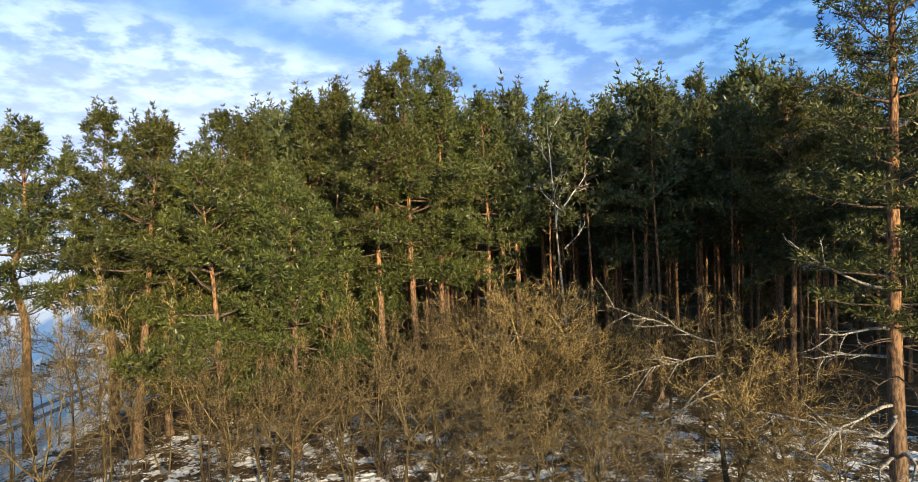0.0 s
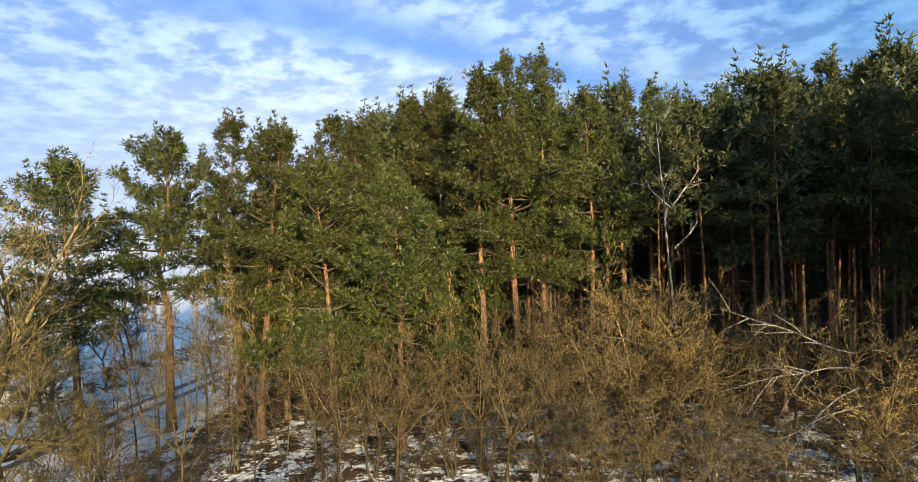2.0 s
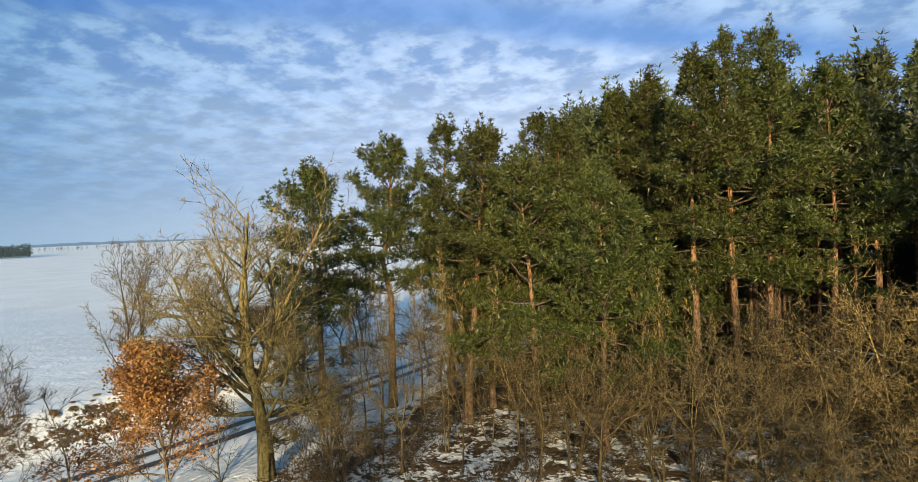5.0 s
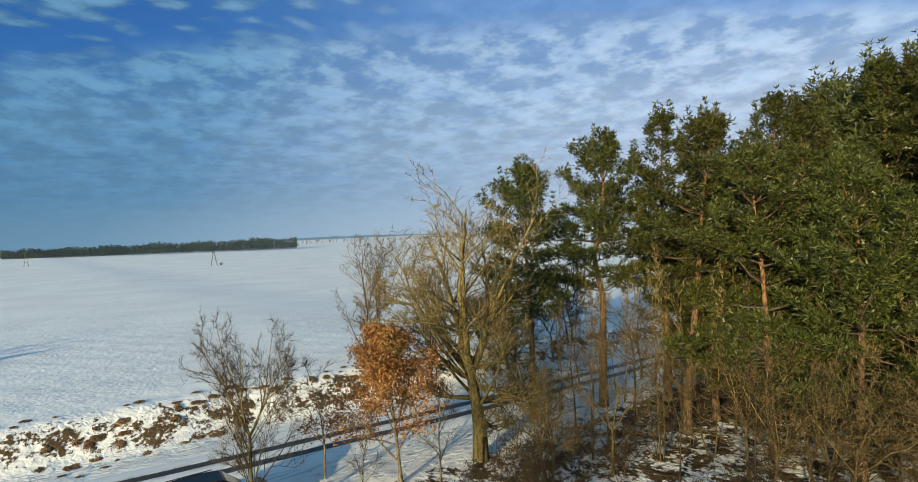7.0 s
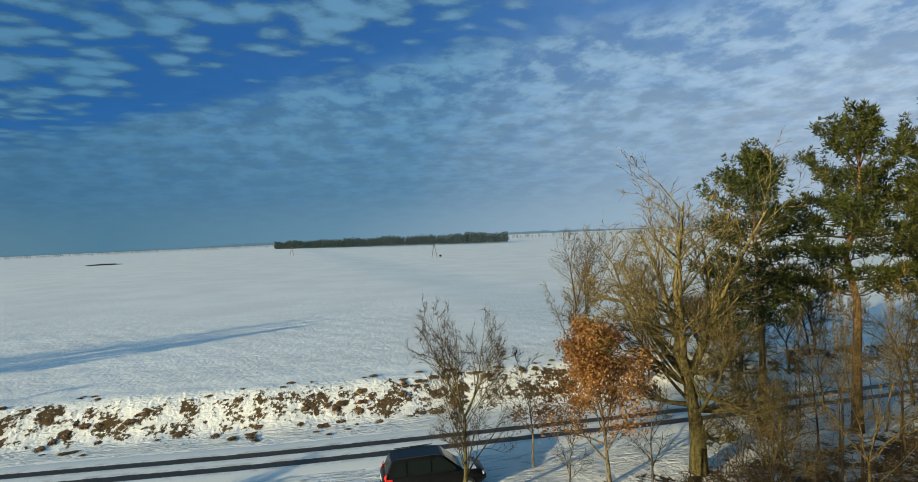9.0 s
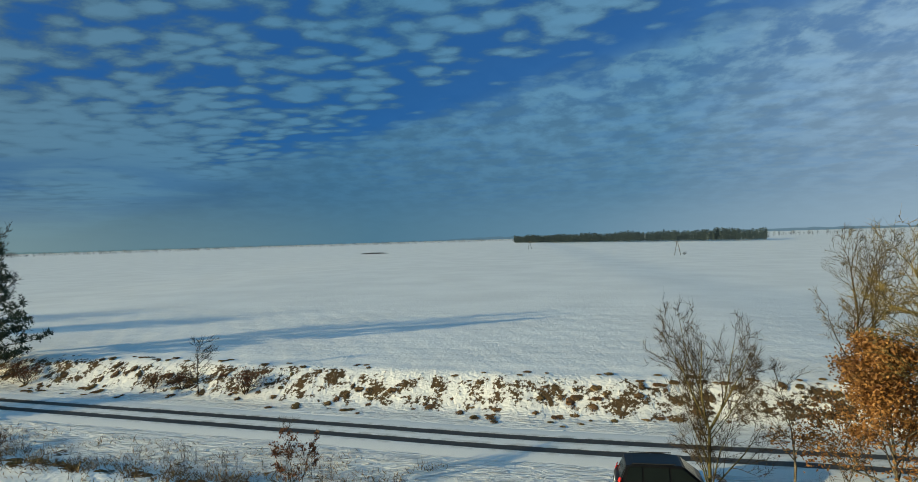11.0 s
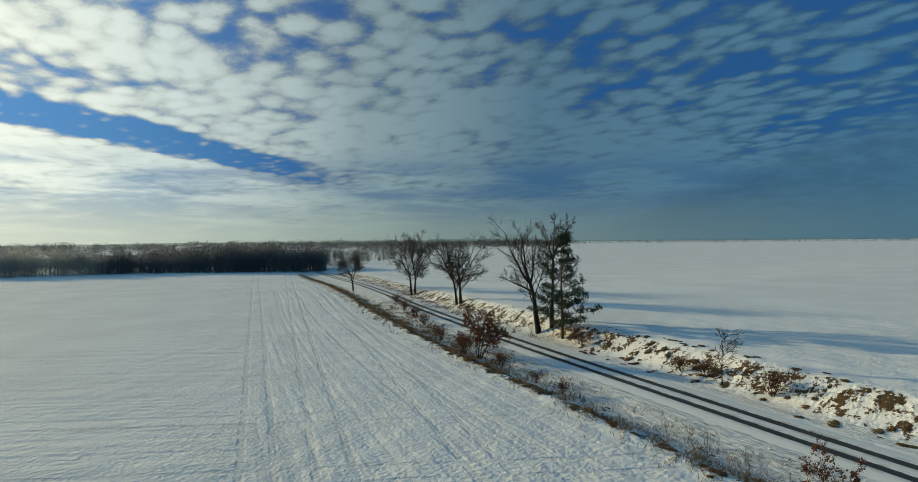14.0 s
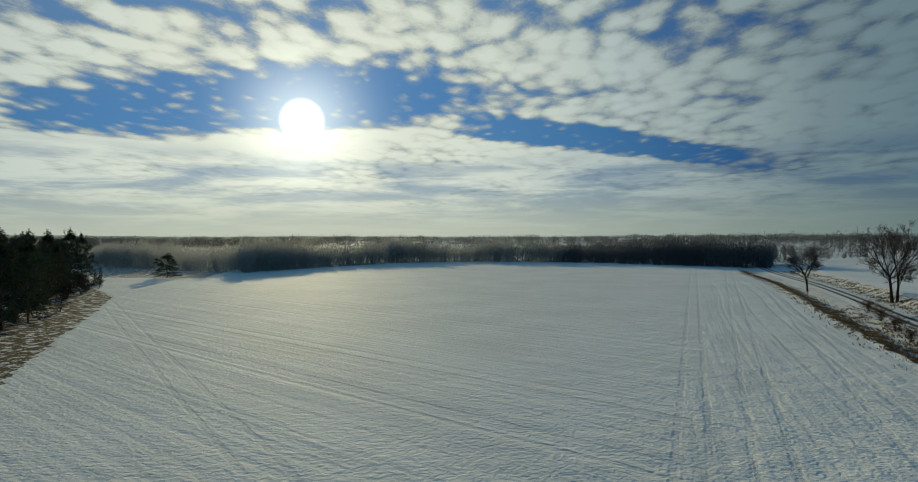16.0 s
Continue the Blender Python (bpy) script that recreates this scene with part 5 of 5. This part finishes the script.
def build_far_woods():
    wood_strip("far_pine_wood", "dark pine wood on the far side of the snowy field", [(-543, 219), (-700, 120), (-960, -17)], 110, 2100, 11.5, HAZED_PINES, 501, True, 1.3)
    wood_strip("wood_behind_field", "dark leafless wood along the end of the snowy field", [(-74, -204), (-64, -208), (-30, -232), (-2, -242)], 30, 900, 10.5, HAZED_WOODS, 502, width=1.1)
    wood_strip("misty_wood", "pale leafless wood in painted mist along the end of the snowy field", [(-6, -241), (30, -241), (62, -229), (80, -190), (93, -160)], 34, 1150, 10.0, MISTED_WOODS, 512, width=1.1)
    wood_strip("thicket_by_field", "grey leafless thicket behind the field's corner", [(78, -196), (93, -158), (150, -180), (250, -235)], 70, 1500, 9.5, MISTED_WOODS, 503)
    wood_strip("wood_by_bend", "leafless wood where the road bends away", [(-70, -215), (-84, -252), (-112, -300), (-250, -420)], 60, 260, 9.0, HAZED_WOODS, 504)
    wood_strip("roadside_thicket", "leafless trees beside the far road", [(-74, -190), (-100, -240), (-180, -320)], 20, 90, 7.5, HAZED_WOODS, 505)
    wood_strip("far_tree_line", "thin line of trees on the far horizon", [(-520, 480), (-760, 520), (-1000, 300)], 260, 260, 9.0, HAZED_WOODS, 506)
    wood_strip("far_hedges", "far rows of trees and hedges on the plain", [(-1500, 60), (-1500, -300), (-1300, -760), (-900, -1000), (-400, -1100)], 500, 1900, 9.0, HAZED_WOODS, 507)
    wood_strip("woods_beyond", "rows of leafless woods behind one another in painted haze", [(-500, -520), (-150, -480), (150, -430), (420, -480), (620, -560)], 520, 1500, 12.5, HAZED_WOODS, 508, width=2.6)
    wood_strip("last_woods", "last pale row of woods before the horizon", [(-900, -900), (-300, -1150), (300, -1150), (1000, -900)], 500, 900, 15.0, HAZED_WOODS, 509, width=4.0)
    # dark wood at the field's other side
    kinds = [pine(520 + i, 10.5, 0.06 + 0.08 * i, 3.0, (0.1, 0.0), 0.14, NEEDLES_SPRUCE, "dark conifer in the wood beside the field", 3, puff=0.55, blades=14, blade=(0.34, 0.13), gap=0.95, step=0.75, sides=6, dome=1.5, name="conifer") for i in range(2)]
    rng = random.Random(31)
    edge = [(42, -33), (54, -50), (80, -89), (98, -112), (118, -134)]
    done = []
    for i in range(900):
        f = rng.random() * (len(edge) - 1)
        a, b = Vector(edge[int(f)]), Vector(edge[int(f) + 1])
        p = a.lerp(b, f - int(f)) + Vector((0.82, 0.57)) * (3 + 30 * rng.random())
        if all((p - q).length > 3.7 for q in done):
            done.append(p)
    for i, p in enumerate(done[:95]):
        m = place(p.x, p.y, rng.uniform(0, 360), rng.uniform(0.8, 1.12))
        if i < 2:
            put(kinds[i], m)
        else:
            copy_thing(kinds[i % 2], m)
    lone = copy_thing(kinds[0], place(102, -138, 30) @ Matrix.Diagonal((1.5, 1.5, 0.62, 1)))
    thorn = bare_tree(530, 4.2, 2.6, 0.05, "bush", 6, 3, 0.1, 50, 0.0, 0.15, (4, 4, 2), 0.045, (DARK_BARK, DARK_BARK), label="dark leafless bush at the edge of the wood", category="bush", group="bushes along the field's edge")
    for i in range(64):
        f = (i + rng.random()) / 64 * (len(edge) - 1.001)
        a, b = Vector(edge[int(f)]), Vector(edge[int(f) + 1])
        p = a.lerp(b, f - int(f)) + Vector((0.82, 0.57)) * rng.uniform(1.0, 9)
        m = place(p.x, p.y, rng.uniform(0, 360), rng.uniform(0.5, 1.2))
        if i:
            copy_thing(thorn, m)
        else:
            put(thorn, m)
    tagged(lone, "lone dark pine at the corner of the snowy field", "pine tree")


build_far_woods()


def build_backdrop():
    """The last ridge on the horizon, its haze painted as a glow."""
    m, n = material("distance")
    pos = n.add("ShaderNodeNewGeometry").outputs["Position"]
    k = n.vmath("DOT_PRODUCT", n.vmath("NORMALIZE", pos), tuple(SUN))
    # haze colour by angle to the sun, given off instead of lit
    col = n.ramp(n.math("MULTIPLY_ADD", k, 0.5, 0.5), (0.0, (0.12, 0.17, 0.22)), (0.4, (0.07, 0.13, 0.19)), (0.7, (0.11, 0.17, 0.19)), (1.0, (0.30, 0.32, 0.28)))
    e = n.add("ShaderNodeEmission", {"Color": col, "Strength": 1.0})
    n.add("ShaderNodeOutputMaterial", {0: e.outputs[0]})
    rng = random.Random(3)
    verts, faces = [], []
    count = 720
    for i in range(count + 1):
        a = 2 * math.pi * i / count
        top = 11 + 8 * math.sin(a * 5 + 1) + 5 * math.sin(a * 13) + rng.uniform(-2, 5)
        for z in (-10, max(top, 4)):
            verts.append((-math.sin(a) * 4300, math.cos(a) * 4300, z))
        if i:
            faces.append((2 * i - 2, 2 * i, 2 * i + 1, 2 * i - 1))
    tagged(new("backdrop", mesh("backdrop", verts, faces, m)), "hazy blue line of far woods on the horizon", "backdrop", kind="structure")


build_backdrop()


# ---- the parked car ----
def build_car():
    paint = plain("dark_car_paint", (0.008, 0.008, 0.009), 0.35, 0.0, 0.2, 3.0, **{"Specular IOR Level": 0.18})
    glass = plain("tinted_glass", (0.010, 0.014, 0.014), 0.15, 0.0, 0.1, 3.0, **{"Specular IOR Level": 0.2})
    rubber = plain("tyre_rubber", (0.02, 0.02, 0.02), 0.85)
    alloy = plain("alloy_rim", (0.45, 0.45, 0.46), 0.35, 0.9)
    red = plain("red_tail_light", (0.55, 0.02, 0.012), 0.2, 0.0, 0.1, 8.0, **{"Specular IOR Level": 0.6})
    clear = plain("clear_headlight", (0.6, 0.62, 0.64), 0.1)
    trim = plain("black_plastic", (0.025, 0.025, 0.026), 0.6)
    snowy = plain("thin_snow", (0.75, 0.77, 0.8), 0.8, 0.0, 0.06, 5.0)
    car = new("car")

    def loft(rings, close_ends=True):
        bm = bmesh.new()
        loops = [[bm.verts.new(p) for p in ring] for ring in rings]
        for a, b in zip(loops, loops[1:]):
            for k in range(len(a)):
                bm.faces.new((a[k], a[(k + 1) % len(a)], b[(k + 1) % len(b)], b[k]))
        if close_ends:
            bm.faces.new(loops[0][::-1])
            bm.faces.new(loops[-1])
        bmesh.ops.recalc_face_normals(bm, faces=bm.faces)
        return bm

    # lower body: stations along the car, y ahead
    body = []
    for y, w, z0, z1 in ((-2.25, 0.70, 0.48, 0.86), (-2.18, 0.84, 0.36, 0.98), (-1.9, 0.90, 0.30, 1.03), (-0.6, 0.92, 0.27, 1.02), (0.8, 0.92, 0.27, 1.00), (1.5, 0.90, 0.30, 0.97), (2.0, 0.84, 0.34, 0.88), (2.24, 0.66, 0.42, 0.72)):
        r = 0.10
        body.append([(-w + r, y, z0), (w - r, y, z0), (w, y, z0 + r), (w, y, z1 - r * 1.6), (w - r * 0.5, y, z1 - r * 0.5), (w - r * 1.3, y, z1), (-w + r * 1.3, y, z1), (-w + r * 0.5, y, z1 - r * 0.5), (-w, y, z1 - r * 1.6), (-w, y, z0 + r)])
    bm = loft(body)
    for f in bm.faces:
        f.smooth = True
    part("body", bm, paint, car, "glossy dark body")
    cabin = []
    for y, w0, w1, z0, z1 in ((-2.08, 0.80, 0.70, 0.98, 1.05), (-1.82, 0.82, 0.66, 0.98, 1.60), (-1.5, 0.83, 0.66, 0.98, 1.68), (-0.3, 0.84, 0.67, 0.98, 1.71), (0.35, 0.84, 0.65, 0.97, 1.66), (1.18, 0.82, 0.74, 0.96, 1.02)):
        r = 0.06
        cabin.append([(-w0, y, z0), (w0, y, z0), (w1, y, z1 - r), (w1 - r, y, z1), (-w1 + r, y, z1), (-w1, y, z1 - r)])
    bm = loft(cabin)
    part("cabin", bm, paint, car)

    def panel(name, pts, mat, label=""):
        bm = bmesh.new()
        c = sum((Vector(p) for p in pts), Vector()) / len(pts)
        n = (Vector(pts[1]) - Vector(pts[0])).cross(Vector(pts[2]) - Vector(pts[0])).normalized()
        top = [bm.verts.new(Vector(p) + n * 0.012) for p in pts]
        low = [bm.verts.new(Vector(p) - n * 0.02) for p in pts]
        bm.faces.new(top)
        bm.faces.new(low[::-1])
        for k in range(len(pts)):
            bm.faces.new((top[k], low[k], low[(k + 1) % len(pts)], top[(k + 1) % len(pts)]))
        bmesh.ops.recalc_face_normals(bm, faces=bm.faces)
        return part(name, bm, mat, car, label)

    for s in (1, -1):
        def face(z, y):
            f = (z - 0.98) / 0.70
            return (s * (0.838 - 0.165 * f), y, z)
        for y0, y1, y2, y3 in ((-1.86, -1.22, -1.22, -1.72), (-1.14, -0.18, -0.18, -1.14), (-0.10, 0.98, 0.36, -0.10)):
            panel("side_window", [face(1.06, y0), face(1.06, y1), face(1.58, y2), face(1.58, y3)], glass)
        panel("mirror", [(s * 0.93, 0.72, 1.02), (s * 1.05, 0.70, 1.03), (s * 1.05, 0.70, 1.16), (s * 0.93, 0.72, 1.16)], paint)
        panel("tail_light", [(s * 0.60, -2.24, 0.80), (s * 0.86, -2.13, 0.80), (s * 0.84, -2.06, 1.16), (s * 0.70, -2.10, 1.16)], red, "red tail light")
        panel("tail_light", [(s * 0.90, -2.15, 0.78), (s * 0.915, -1.82, 0.82), (s * 0.885, -1.84, 0.99), (s * 0.87, -2.12, 1.0)], red, "red tail light")
        panel("headlight", [(s * 0.55, 2.25, 0.66), (s * 0.80, 2.08, 0.68), (s * 0.80, 2.05, 0.82), (s * 0.55, 2.20, 0.78)], clear, "clear headlight")
        panel("roof_rail", [(s * 0.60, -1.6, 1.70), (s * 0.63, -1.6, 1.70), (s * 0.63, 0.1, 1.73), (s * 0.60, 0.1, 1.73)], trim)
        for y in (-1.38, 1.40):
            wheel = new("wheel")
            wheel.parent = car
            wheel.location = (s * 0.83, y, 0.34)
            for name, mat, rad, inner, wid in (("tyre", rubber, 0.34, 0.22, 0.11), ("rim", alloy, 0.22, 0.0, 0.095)):
                bm = bmesh.new()
                rings = []
                for q, rr in ((-wid, inner), (-wid, rad - 0.03), (-wid + 0.03, rad), (wid - 0.03, rad), (wid, rad - 0.03), (wid, inner)):
                    rings.append([bm.verts.new((q, math.cos(6.2832 * k / 20) * max(rr, 0.02), math.sin(6.2832 * k / 20) * max(rr, 0.02))) for k in range(20)])
                for a, b in zip(rings, rings[1:]):
                    for k in range(20):
                        bm.faces.new((a[k], a[(k + 1) % 20], b[(k + 1) % 20], b[k]))
                part(name, bm, mat, wheel)
    panel("rear_window", [(-0.60, -2.05, 1.10), (0.60, -2.05, 1.10), (0.54, -1.84, 1.54), (-0.54, -1.84, 1.54)], glass)
    panel("windscreen", [(0.70, 1.10, 1.06), (-0.70, 1.10, 1.06), (-0.58, 0.44, 1.60), (0.58, 0.44, 1.60)], glass)
    panel("bumper", [(-0.80, -2.25, 0.42), (0.80, -2.25, 0.42), (0.80, -2.27, 0.58), (-0.80, -2.27, 0.58)], trim)
    panel("number_plate", [(-0.26, -2.262, 0.74), (0.26, -2.262, 0.74), (0.26, -2.255, 0.85), (-0.26, -2.255, 0.85)], snowy, "white plate with a dark bar")
    panel("windscreen_snow", [(0.70, 1.80, 0.95), (-0.70, 1.80, 0.95), (-0.74, 1.20, 1.0), (0.74, 1.20, 1.0)], snowy, "thin snow on the bonnet")
    tagged(car, "black parked car with red tail lights on snow", "car")
    put(car, place(-24.0, 5.7, -5))


build_car()


# ---- small things far off in the field ----
def utility_pole(height):
    wood = plain("pole_wood", (0.11, 0.085, 0.06), 0.85)
    white = plain("insulator", (0.6, 0.6, 0.58), 0.3)
    root = new("utility_pole")

    def bar(name, a, b, r, mat, label=""):
        w = Wood()
        w.tube([Vector(a), Vector(a).lerp(Vector(b), 0.5), Vector(b)], [r, r * 0.95, r * 0.9], 8)
        part(name, w.mesh(name, mat), None, root, label)
    bar("leg", (-1.3, 0, -0.3), (-0.1, 0, height), 0.12, wood)
    bar("leg", (1.3, 0, -0.3), (0.1, 0, height), 0.12, wood)
    bar("cross_bar", (-0.8, 0, height * 0.42), (0.8, 0, height * 0.42), 0.07, wood)
    bar("arm", (-0.9, 0, height - 0.4), (0.9, 0, height - 0.4), 0.06, wood)
    for x in (-0.8, 0.0, 0.8):
        bar("insulator", (x, 0, height - 0.36), (x, 0, height - 0.1), 0.05, white, "white insulator")
    return tagged(root, "wooden A-shaped power pole in the snowy field", "power pole", "power poles in the field")


def build_field_things():
    first = put(utility_pole(6.2), spot(75.5, 262, 75))
    copy_thing(first, spot(53.2, 178, 53))
    copy_thing(first, spot(89.5, 420, 89))
    put(bare_tree(601, 1.8, 1.0, 0.03, "shrub", 6, 2, 0.2, 40, 0.03, 0.12, (5, 3), 0.02, (DARK_BARK, DARK_BARK), label="small leafless shrub beside the power pole", category="shrub"), spot(74.9, 262))
    # a long low heap
    bm = bmesh.new()
    bmesh.ops.create_icosphere(bm, subdivisions=4, radius=1.0)
    for v in bm.verts:
        k = 1 + 0.25 * noise.noise(v.co * 2.2) + 0.1 * noise.noise(v.co * 7)
        v.co = Vector((v.co.x * 10.5 * k, v.co.y * 3 * k, v.co.z * 0.95 * k))
    me = bpy.data.meshes.new("manure_heap")
    bm.to_mesh(me)
    bm.free()
    me.materials.append(plain("dark_heap", (0.04, 0.03, 0.022), 0.9))
    put(tagged(new("manure_heap", me), "long dark heap on the snowy field", "heap"), spot(105.2, 470, 105.2))


build_field_things()
